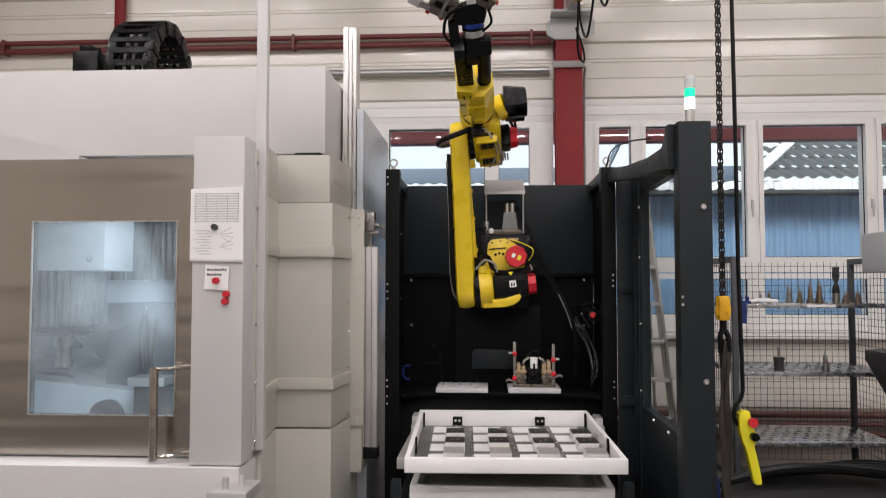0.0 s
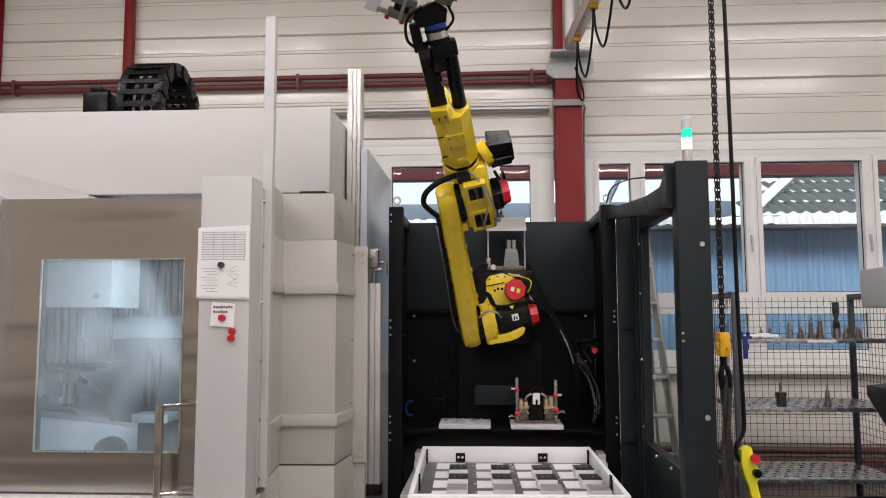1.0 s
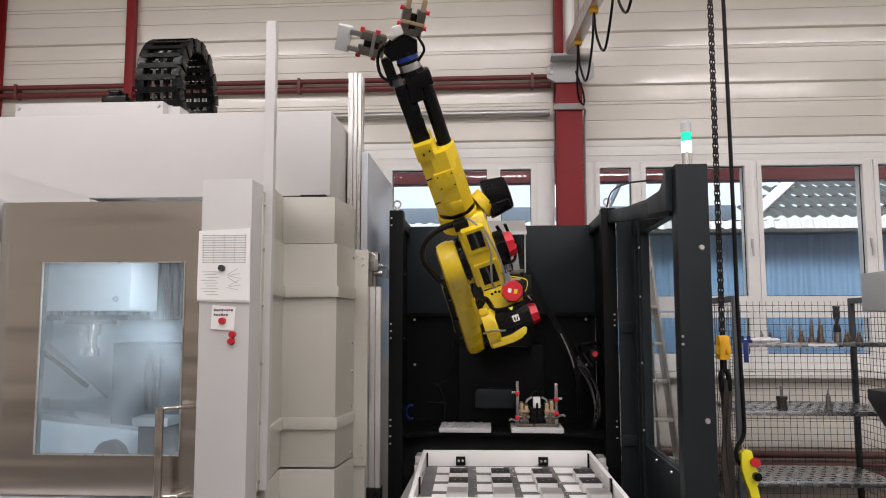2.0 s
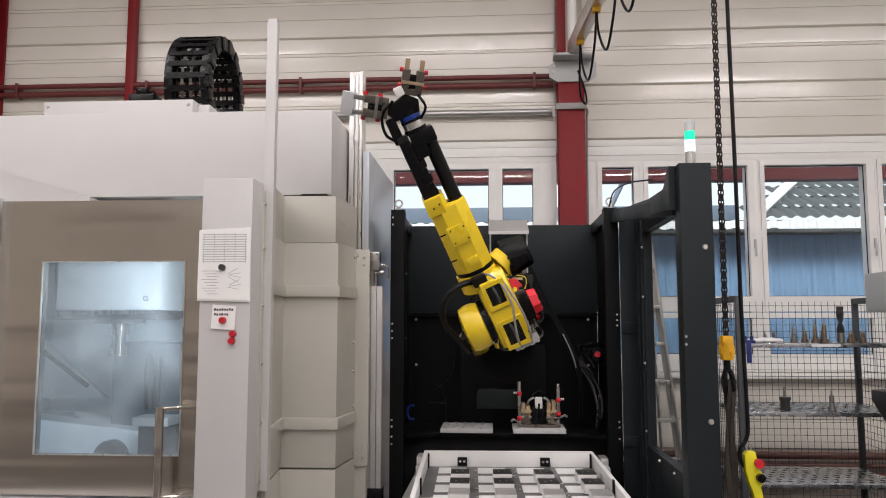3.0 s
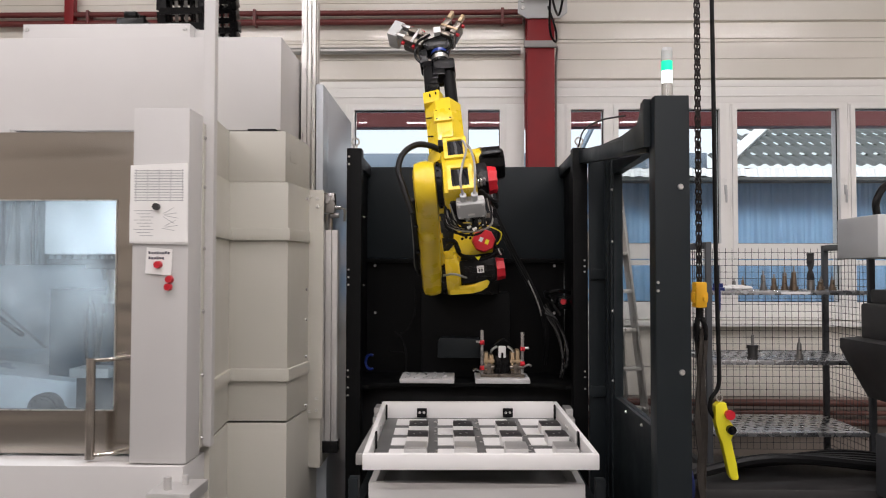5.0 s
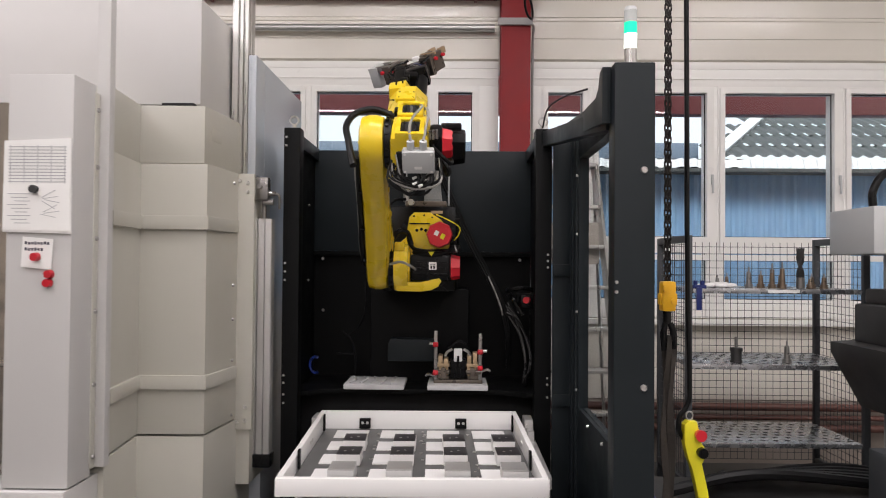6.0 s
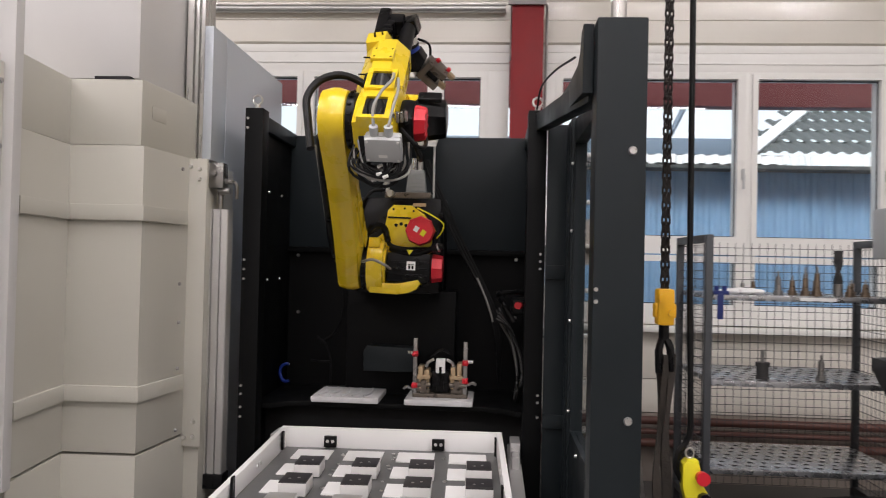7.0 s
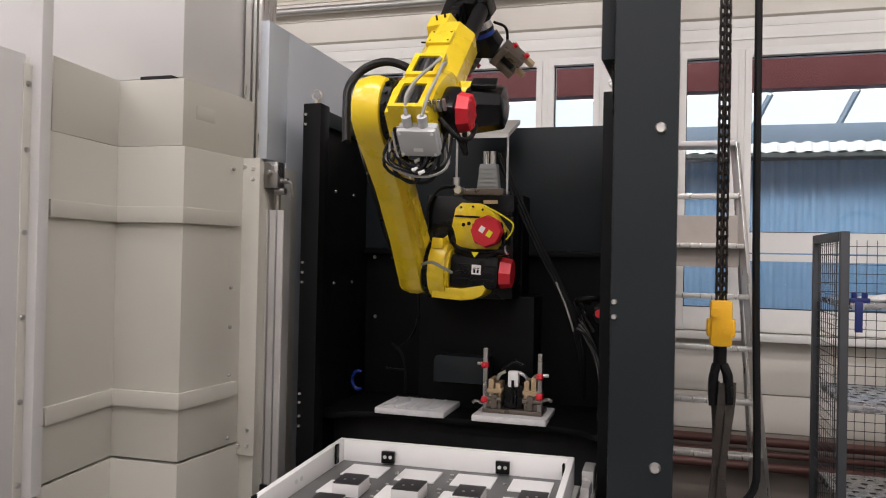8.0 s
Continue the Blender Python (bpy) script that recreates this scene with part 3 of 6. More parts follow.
# upright profiles
bm = nb()
box(bm, -0.592, -0.545, 3.757, 3.80, 0.83, 2.945, 0.004)
part("door_track", bm, MACH2, mill, "pale vertical door profile")
bm = nb()
box(bm, -0.605, -0.578, 3.725, 3.757, 0.83, 2.14, 0.003)
part("edge_strip", bm, MACH, mill)
bolts(mill, [(-0.577, 3.741, z) for z in (1.88, 1.63, 1.375, 1.12, 0.87, 2.08)], (1, 0, 0), 0.010, TOOLSTEEL)
bm = nb()
prism(bm, [(-0.372, 4.62), (-0.345, 4.62), (-0.343, 4.64), (-0.337, 4.64), (-0.335, 4.62), (-0.322, 4.62), (-0.320, 4.64), (-0.314, 4.64), (-0.312, 4.62), (-0.298, 4.62), (-0.298, 4.665), (-0.315, 4.667), (-0.315, 4.675), (-0.298, 4.677), (-0.298, 4.735), (-0.372, 4.735)], "z", 1.945, 2.982, 0.002)
part("slotted_profile", bm, ALU, mill, "slotted aluminium profile")
bm = nb()
prism(bm, [(-0.262, 4.60), (-0.240, 4.60), (-0.238, 4.612), (-0.234, 4.612), (-0.232, 4.60), (-0.206, 4.60), (-0.204, 4.612), (-0.200, 4.612), (-0.198, 4.60), (-0.176, 4.60), (-0.172, 4.604), (-0.172, 4.66), (-0.262, 4.66)], "z", 0.66, 1.755, 0.002)
part("pneumatic_cylinder", bm, ALUDULL, mill, "ribbed aluminium cylinder")
bm = nb()
cyl(bm, (-0.215, 4.63, 1.75), (-0.215, 4.63, 1.88), 0.012)
box(bm, -0.25, -0.185, 4.57, 4.63, 1.84, 1.945, 0.006)
cyl(bm, (-0.21, 4.60, 1.83), (-0.165, 4.60, 1.83), 0.014)
cyl(bm, (-0.21, 4.60, 1.87), (-0.155, 4.60, 1.87), 0.011)
cyl(bm, (-0.22, 4.6, 1.90), (-0.22, 4.55, 1.90), 0.011)
tube(bm, [(-0.17, 4.60, 1.87), (-0.14, 4.6, 1.86), (-0.14, 4.61, 1.80)], 0.006)
part("cylinder_head", bm, TOOLSTEEL, mill)
part("cylinder_foot", box(nb(), -0.265, -0.165, 4.59, 4.67, 0.61, 0.67, 0.005), BLACK, mill)
# door post with notes
bm = nb()
box(bm, -0.80, -0.582, 3.58, 3.735, 0.805, 2.168, 0.004)
part("door_post", bm, MACH2, mill, "light grey door post")
bm = nb()
box(bm, -4.2, -0.584, 3.56, 3.80, 0.12, 0.800, 0.006)
part("apron", bm, MACH2, mill, "pale lower front apron")
part("plinth", box(nb(), -4.2, -0.28, 3.70, 5.6, 0.0, 0.12, 0.0), GREEN, mill, "dark green machine plinth")
bm = nb()
box(bm, -4.2, -1.79, 3.62, 3.80, 0.80, 2.12, 0.006)
prism(bm, [(-4.2, 2.11), (-4.2, 2.60), (-3.0, 2.60), (-1.42, 2.13), (-1.42, 2.11)], "y", 3.80, 4.22)
part("front_housing", bm, MACH2, mill)
part("header", box(nb(), -1.79, -0.645, 3.79, 4.225, 2.06, 2.112, 0.003), MACH2, mill)
# cabin, open to the door
bm = nb()
box(bm, -2.4, -0.62, 5.20, 5.24, 0.80, 2.20)
box(bm, -2.44, -2.4, 3.80, 5.24, 0.80, 2.20)
box(bm, -0.66, -0.62, 3.80, 5.20, 0.80, 2.05)
box(bm, -2.4, -0.66, 3.82, 5.20, 0.76, 0.80)
part("cabin_lining", bm, CABIN, mill, "wet pale metal cabin lining")
bm = nb()
for k in range(9):
    box(bm, -2.3 + 0.085 * k, -2.24 + 0.085 * k, 4.95, 5.19, 1.575, 2.1, 0.004)
part("way_cover", bm, RIBBED, mill, "folded way cover")
bm = nb()
prism(bm, [(-2.4, 0.80), (-2.4, 1.02), (-1.0, 0.88), (-1.0, 0.80)], "y", 4.75, 5.18)
part("chip_slope", bm, CABIN, mill)
bm = nb()
cyl(bm, (-1.545, 4.32, 0.868), (-1.545, 4.37, 0.868), 0.082, 28)
box(bm, -1.60, -1.49, 4.32, 4.44, 0.80, 0.87, 0.004)
cyl(bm, (-1.545, 4.30, 0.868), (-1.545, 4.32, 0.868), 0.07, 28)
for k in range(12):
    a = k * math.pi / 6
    cyl(bm, (-1.545 + 0.055 * math.cos(a), 4.29, 0.868 + 0.055 * math.sin(a)), (-1.545 + 0.055 * math.cos(a), 4.30, 0.868 + 0.055 * math.sin(a)), 0.006, 6)
part("rotary_table", bm, DARKMACH, mill)
bm = nb()
tube(bm, [(-2.31, 4.9, 1.41), (-1.99, 4.9, 1.18)], 0.016, 6, 0)
part("diagonal_arm", bm, DARKMACH, mill)
part("chip_flap", prism(nb(), [(-2.3, 1.44), (-2.3, 1.10), (-1.9, 1.10)], "y", 4.96, 5.0), ALUDULL, mill)
part("inner_cover", box(nb(), -1.83, -1.36, 4.88, 5.18, 0.82, 1.44, 0.01), COVERGREY, mill, "dull inner cover")
part("fixture_block", box(nb(), -1.48, -1.27, 4.5, 4.75, 0.80, 1.0, 0.01), DARKMACH, mill)
part("vise", box(nb(), -1.50, -1.30, 4.47, 4.62, 1.002, 1.05, 0.006), ALUDULL, mill)
bm = nb()
for k in range(6):
    box(bm, -1.71 + 0.046 * k, -1.685 + 0.046 * k, 5.02, 5.06, 1.60, 2.1, 0.003)
box(bm, -1.73, -1.43, 5.06, 5.09, 1.583, 2.12, 0.003)
part("bellows", bm, RIBBED, mill, "folded metal bellows")
bm = nb()
tube(bm, [(-1.585, 4.82, 1.05), (-1.585, 4.80, 1.28), (-1.56, 4.80, 1.375), (-1.535, 4.80, 1.28), (-1.54, 4.82, 1.05)], 0.011)
tube(bm, [(-1.50, 4.83, 1.36), (-1.495, 4.80, 1.25), (-1.51, 4.80, 1.12), (-1.52, 4.82, 1.0)], 0.009)
part("coolant_hose", bm, RUBBER, mill)
# door
DW = (-1.572, -0.918, 0.982, 1.825)
door = ring_frame(nb(), "y", 3.71, 3.755, (-1.775, -0.803, 0.81, 2.10), (DW[0], DW[1], DW[2], DW[3]))
dob = part("sliding_door", door, STEEL, mill, "brushed stainless sliding door")
bm = ring_frame(nb(), "y", 3.703, 3.714, (DW[0] - 0.001, DW[1] + 0.001, DW[2] - 0.001, DW[3] + 0.001), (DW[0] + 0.003, DW[1] - 0.003, DW[2] + 0.003, DW[3] - 0.003))
part("window_seal", bm, ALU, dob)
part("door_window", box(nb(), DW[0], DW[1], 3.716, 3.724, DW[2], DW[3]), DOORGLASS, dob, "wet safety glass with coolant droplets").visible_shadow = False
bm = nb()
cyl(bm, (-0.972, 3.62, 0.81), (-0.972, 3.62, 1.20), 0.018, 18)
for z in (0.825, 1.19):
    tube(bm, [(-0.972, 3.62, z), (-0.90, 3.63, z + 0.005), (-0.835, 3.70, z + 0.008)], 0.008)
part("door_handle", bm, STEEL, dob, "upright stainless bar handle")
part("handle_clamp", box(nb(), -0.838, -0.808, 3.675, 3.71, 0.815, 0.855, 0.005), ALUDULL, dob)
part("handle_clamp", box(nb(), -0.838, -0.808, 3.675, 3.71, 1.18, 1.22, 0.005), ALUDULL, dob)
bm = nb()
box(bm, -0.66, -0.50, 3.40, 3.60, 0.70, 0.745, 0.006)
box(bm, -0.62, -0.54, 3.42, 3.62, 0.66, 0.70, 0.006)
cyl(bm, (-0.60, 3.45, 0.745), (-0.60, 3.45, 0.79), 0.014, 10)
cyl(bm, (-0.56, 3.52, 0.745), (-0.56, 3.52, 0.78), 0.012, 10)
part("door_guide", bm, ALUDULL, mill, "aluminium door guide")

# notes on the door post
t = thing("paper_sheet", "printed white sheets pinned by a round magnet", "paper", (-0.70, 3.577, 1.65))
bm = nb()
prism(bm, [(-0.807, 1.645), (-0.580, 1.640), (-0.585, 1.955), (-0.806, 1.945)], "y", 3.571, 3.5735)
prism(bm, [(-0.806, 1.652), (-0.582, 1.648), (-0.584, 1.80), (-0.806, 1.80)], "y", 3.568, 3.5705)
part("sheet", bm, PAPER, t)
bm = nb()
for k in range(12):
    z = 1.925 - 0.0105 * k
    box(bm, -0.79, -0.60, 3.5698, 3.5708, z - 0.0014, z + 0.0014)
for k in range(5):
    x = -0.785 + 0.045 * k
    box(bm, x, x + 0.0015, 3.5698, 3.5708, 1.805, 1.93)
for k in range(9):
    z = 1.77 - 0.012 * k
    box(bm, -0.79 + 0.012 * (k % 3), -0.715 - 0.01 * (k % 2), 3.5668, 3.5678, z - 0.0012, z + 0.0012)
    if k < 7:
        m = Matrix.Translation((-0.655 + 0.006 * (k % 3), 3.5673, z)) @ Matrix.Rotation(0.35 * (k % 4) - 0.5, 4, "Y")
        box(bm, -0.025, 0.025, -0.0005, 0.0005, -0.001, 0.001, 0, m)
part("print", bm, INK, t)
part("magnet", cyl(nb(), (-0.70, 3.568, 1.785), (-0.70, 3.55, 1.785), 0.013, 16), DARKMACH, t)
t = thing("small_note", "small handwritten white note held by a red magnet", "note", (-0.70, 3.577, 1.53))
part("sheet", prism(nb(), [(-0.745, 1.53), (-0.645, 1.522), (-0.640, 1.622), (-0.74, 1.63)], "y", 3.572, 3.575), PAPER, t)
bm = nb()
for k in range(2):
    z = 1.608 - 0.02 * k
    for j in range(8 - 2 * k):
        x = -0.732 + 0.0105 * j
        box(bm, x, x + 0.0075, 3.5708, 3.5716, z - 0.004 - 0.001 * (j % 2), z + 0.004 + 0.002 * (j % 3 == 0))
part("writing", bm, PEN, t)
part("magnet", cyl(nb(), (-0.693, 3.572, 1.563), (-0.693, 3.552, 1.563), 0.015, 18, 0.013), MAGNET, t)
for x, z in ((-0.651, 1.507), (-0.655, 1.478)):
    solid("magnet", cyl(nb(), (x, 3.579, z), (x, 3.56, z), 0.015, 18, 0.013), MAGNET, "round red magnet stuck on the door post", "magnet", group="red magnets")

# moving spindle carriage: chain, cover and spindle travel together
carriage = thing("spindle_carriage", "travelling spindle carriage with a black cable chain on top", "spindle", (-1.06, 4.6, 2.2))


def cable_chain():
    """Black energy chain bent in an arch, open links with cables inside."""
    bm = nb()
    R, r = 0.33, 0.25
    c = Vector((-1.06, 4.72, 2.90))
    path = [(a, R) for a in np.linspace(-0.6, math.pi + 0.6, 21)]
    for side in (-0.135, 0.075):
        for i in range(len(path) - 1):
            a0, a1 = path[i][0] + 0.012, path[i + 1][0] - 0.012
            pts = []
            for a, rr in ((a0, R), (a1, R), (a1, r), (a0, r)):
                pts.append((c.y + rr * math.cos(a) * 0.9, c.z + rr * math.sin(a)))
            prism(bm, pts, "x", c.x + side, c.x + side + 0.045 + 0.006 * (i % 2), 0.004)
    for i in range(len(path)):
        a = path[i][0]
        for rr in (R - 0.005, r + 0.005):
            m = Matrix.Translation((c.x - 0.02, c.y + rr * math.cos(a) * 0.9, c.z + rr * math.sin(a))) @ Matrix.Rotation(a, 4, "X")
            box(bm, -0.10, 0.12, -0.007, 0.007, -0.016, 0.016, 0.0, m)
    return bm


part("cable_chain", cable_chain(), BLACK, carriage, "black plastic cable chain")
for k in range(7):
    x = -1.135 + 0.026 * k
    bm = tube(nb(), [(x, 4.72 + (0.29 - 0.008 * (k % 3)) * 0.9 * math.cos(a), 2.90 + (0.29 - 0.008 * (k % 2)) * math.sin(a)) for a in np.linspace(-0.55, math.pi + 0.55, 11)], 0.009, 6, 2)
    part("chain_cable", bm, WCABLE if k % 2 else RUBBER, carriage)
bm = nb()
box(bm, -1.82, -0.99, 4.34, 4.55, 2.42, 2.753, 0.004)
box(bm, -0.99, -0.92, 4.40, 4.52, 2.42, 2.74, 0.004)
part("top_cover", bm, MACH2, carriage, "white carriage cover")
bolts(carriage, [(-1.80, 4.338, 2.728), (-1.015, 4.338, 2.728)], (0, -1, 0), 0.012, ALUDULL)
bm = nb()
box(bm, -1.66, -1.10, 4.28, 4.60, 1.62, 2.18, 0.006)
head = part("spindle_head", bm, MACH2, carriage, "white spindle head cover")
part("inspection_plug", tube(nb(), [(-1.18 + 0.012 * math.cos(a), 4.279, 1.68 + 0.012 * math.sin(a)) for a in np.linspace(0, 6.28, 13)], 0.003, 6, 1), COVERGREY, head)
# ribbed ram that slides out under the head cover with the tool
bm = nb()
for k in range(9):
    x = -1.635 + 0.0405 * k
    prism(bm, [(x, 4.36), (x + 0.036, 4.36), (x + 0.030, 4.338), (x + 0.006, 4.338)], "z", 1.60, 2.0)
box(bm, -1.64, -1.27, 4.36, 4.65, 1.60, 2.0)
ram = part("spindle_ram", bm, RIBBED, carriage, "streaked steel apron round the spindle")
bm = nb()
box(bm, -1.70, -1.16, 4.38, 4.66, 1.572, 1.60, 0.004)
cyl(bm, (-1.40, 4.45, 1.572), (-1.40, 4.45, 1.55), 0.13, 28)
part("head_seal", bm, DARKMACH, ram)
bm = nb()
cyl(bm, (-1.40, 4.45, 1.56), (-1.40, 4.45, 1.49), 0.058, 24, 0.052)
cyl(bm, (-1.40, 4.45, 1.49), (-1.40, 4.45, 1.42), 0.036, 24)
cyl(bm, (-1.40, 4.45, 1.42), (-1.40, 4.45, 1.38), 0.048, 12)
part("milling_tool", bm, STEEL, ram, "bright steel milling tool")
feed_motor = thing("feed_motor", "black feed motor on top of the milling machine", "motor", (-1.40, 4.68, 2.65))
bm = nb()
box(bm, -1.48, -1.33, 4.60, 4.76, 2.60, 2.875, 0.012)
part("motor_body", bm, BLACK, feed_motor)
bm = nb()
box(bm, -1.45, -1.38, 4.62, 4.72, 2.875, 2.915, 0.01)
cyl(bm, (-1.36, 4.66, 2.875), (-1.36, 4.66, 2.90), 0.015)
part("plug", bm, BLACK, feed_motor)
for ob in [o for o in scene.objects if o.parent is None and o.get("category") in ("milling machine", "paper", "note", "magnet")]:
    ob.location.x += 0.011


# ---------- robot cell ----------
cell = thing("robot_cell", "anthracite sheet-steel robot cell with a glazed wing", "robot cell", (0.5, 5.0, 0))
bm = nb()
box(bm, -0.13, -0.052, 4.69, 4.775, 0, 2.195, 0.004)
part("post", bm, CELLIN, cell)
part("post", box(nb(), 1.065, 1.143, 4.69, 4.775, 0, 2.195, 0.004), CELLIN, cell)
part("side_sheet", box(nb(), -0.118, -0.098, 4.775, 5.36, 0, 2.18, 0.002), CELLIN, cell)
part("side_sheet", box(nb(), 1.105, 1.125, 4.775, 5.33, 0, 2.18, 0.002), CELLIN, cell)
part("top_rail", box(nb(), -0.13, -0.075, 4.775, 5.33, 2.12, 2.185, 0.003), CELL, cell)
part("top_rail", box(nb(), 1.075, 1.13, 4.775, 5.33, 2.12, 2.185, 0.003), CELL, cell)
part("back_sheet", box(nb(), -0.098, 1.105, 5.31, 5.335, 1.62, 2.18, 0.003), CELL, cell)
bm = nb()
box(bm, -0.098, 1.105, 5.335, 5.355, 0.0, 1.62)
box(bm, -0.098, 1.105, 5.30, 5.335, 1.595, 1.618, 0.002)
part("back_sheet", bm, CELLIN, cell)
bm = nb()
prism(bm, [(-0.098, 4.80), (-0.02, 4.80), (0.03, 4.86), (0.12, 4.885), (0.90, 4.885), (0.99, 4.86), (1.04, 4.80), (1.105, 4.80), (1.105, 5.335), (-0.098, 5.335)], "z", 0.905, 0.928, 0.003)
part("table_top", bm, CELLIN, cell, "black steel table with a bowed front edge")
# added near-black sheet that stands in for the shade under the table
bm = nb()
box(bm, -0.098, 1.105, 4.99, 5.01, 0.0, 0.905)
part("under_table_dark", bm, HOLE, cell)
bolts(cell, [(x, 5.306, z) for x in (-0.047, 1.044) for z in (1.577,)] + [(x, 5.33, 1.29) for x in (-0.047, 1.044)], (0, -1, 0), 0.009)
bolts(cell, [(-0.096, y, z) for y in (4.95, 5.15) for z in (1.86, 1.46)], (1, 0, 0), 0.007)
bolts(cell, [(-0.118, 4.688, z) for z in (2.15, 2.11, 1.55, 1.51, 1.47, 1.02, 0.985, 0.93, 0.89)] + [(1.125, 4.688, z) for z in (1.60, 1.57, 1.54, 1.02, 0.99, 0.93)], (0, -1, 0), 0.006)
for x in (-0.09, 1.104):
    bm = nb()
    cyl(bm, (x, 4.73, 2.195), (x, 4.73, 2.215), 0.012, 10)
    tube(bm, [(x + 0.02 * math.cos(a), 4.73, 2.235 + 0.02 * math.sin(a)) for a in np.linspace(-1.3, 4.45, 9)], 0.005, 6, 2)
    part("lifting_eye", bm, ALU, cell)
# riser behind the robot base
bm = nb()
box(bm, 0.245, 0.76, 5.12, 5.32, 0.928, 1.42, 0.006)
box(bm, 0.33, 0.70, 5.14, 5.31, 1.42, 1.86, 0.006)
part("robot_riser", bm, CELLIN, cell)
# wing to the front post
part("wing_post", box(nb(), 1.228, 1.288, 4.52, 4.60, 0, 2.135, 0.004), CELL, cell)
part("wing_sheet", box(nb(), 1.145, 1.228, 4.66, 4.69, 0, 2.13, 0.002), CELL, cell)
part("wing_sheet", box(nb(), 1.225, 1.25, 4.60, 4.70, 0, 2.13, 0.002), CELL, cell)
for z in (1.50, 0.895):
    part("wing_strap", box(nb(), 1.143, 1.226, 4.645, 4.662, z, z + 0.055, 0.003), CELL, cell)
part("front_post", box(nb(), 1.180, 1.306, 3.455, 3.545, 0, 2.182, 0.005), CELL, cell, "broad anthracite front post")
bolts(cell, [(1.272, 3.453, z) for z in (1.847, 1.176, 0.5)], (0, -1, 0), 0.012)
bolts(cell, [(1.188, 3.453, z) for z in (1.5, 1.47)], (0, -1, 0), 0.006)
part("wing_frame", ring_frame(nb(), "x", 1.240, 1.284, (3.545, 4.52, 0.0, 2.12), (3.60, 4.50, 0.92, 2.03)), CELL, cell)
part("wing_glass", box(nb(), 1.256, 1.262, 3.60, 4.50, 0.92, 2.03), CELLGLASS, cell, "clear wing pane").visible_shadow = False
bolts(cell, [(1.230, 4.49, z) for z in (1.69, 1.345, 1.0, 1.95)] + [(1.230, 3.9, 0.9), (1.230, 4.2, 0.9), (1.230, 3.62, 0.9)], (-1, 0, 0), 0.007)
bm = nb()
a, b = Vector((1.12, 4.72, 2.15)), Vector((1.195, 3.54, 2.02))
d = b - a
m = Matrix.Translation(a) @ d.to_track_quat("Y", "Z").to_matrix().to_4x4()
box(bm, -0.025, 0.025, 0, d.length, -0.035, 0.035, 0.004, m)
part("slanting_beam", bm, CELL, cell)
part("gusset", prism(nb(), [(3.50, 2.178), (3.545, 2.172), (3.575, 2.125), (3.62, 2.105), (3.90, 2.112), (4.15, 2.135), (4.45, 2.16), (4.52, 2.15), (4.52, 2.10), (3.50, 2.0)], "x", 1.150, 1.178, 0.003), CELL, cell, "curved anthracite gusset")
part("gusset_flange", prism(nb(), [(3.62, 2.107), (3.90, 2.114), (4.15, 2.137), (4.15, 2.141), (3.90, 2.118), (3.62, 2.111)], "x", 1.178, 1.222), CELL, cell)
part("whip_cable", tube(nb(), [(1.10, 4.73, 2.2), (1.11, 4.6, 2.27), (1.14, 4.3, 2.26), (1.17, 3.9, 2.2)], 0.004), RUBBER, cell)
# black boxes, cables on the cell's side sheet
bm = nb()
box(bm, 1.02, 1.10, 4.95, 5.2, 1.33, 1.40, 0.01)
tube(bm, [(1.03, 4.93, 1.30), (0.98, 4.95, 1.38), (0.96, 5.05, 1.42), (0.98, 5.2, 1.40)], 0.012)
tube(bm, [(1.09, 4.94, 1.42), (1.04, 4.90, 1.435), (0.98, 4.90, 1.43), (0.955, 4.94, 1.415), (0.96, 5.0, 1.40)], 0.011)
part("cable_hook", bm, BLACK, cell)
for k in range(7):
    pts = [(0.95 + 0.003 * k, 5.0 + 0.01 * k, 1.30 + 0.006 * k), (1.0 + 0.004 * k, 4.97, 1.275 - 0.004 * k), (1.045 + 0.003 * k, 4.94, 1.20 - 0.012 * k), (1.07, 4.93, 1.11 - 0.014 * k), (1.06, 4.96, 1.0), (1.05, 5.0, 0.932)]
    part("side_cable", tube(nb(), pts, 0.0055, 6, 5), GCABLE if k % 2 else RUBBER, cell)
part("stop_button", cyl(nb(), (1.055, 4.952, 1.372), (1.045, 4.925, 1.374), 0.017, 14), REDCAP, cell, "small red button")
for k in range(9):
    bm = tube(nb(), [(0.94 + 0.004 * k, 5.08, 1.33 + 0.004 * k), (0.985 + 0.006 * k, 5.05, 1.26 - 0.008 * k), (1.03 + 0.003 * k, 5.02, 1.18 - 0.016 * k), (1.05, 4.99, 1.06 - 0.012 * k), (1.04, 5.02, 0.94)], 0.0055, 6, 4)
    part("side_cable", bm, RUBBER if k % 3 else GCABLE, cell)
for k in range(3):
    bm = tube(nb(), [(0.60 + 0.01 * k, 5.06, 2.03), (0.645 + 0.012 * k, 5.06, 1.91), (0.75 + 0.014 * k, 5.06, 1.676), (0.85 + 0.012 * k, 5.06, 1.49), (0.92 + 0.01 * k, 5.06, 1.35), (0.955 + 0.01 * k, 5.07, 1.2), (0.97, 5.15, 1.0)], 0.0075, 8, 5)
    part("robot_feed_cable", bm, RUBBER, cell)
part("pale_feed_cable", tube(nb(), [(0.86, 5.04, 1.49), (0.90, 5.03, 1.40), (0.925, 5.03, 1.33), (0.935, 5.04, 1.29)], 0.004), WCABLE, cell)
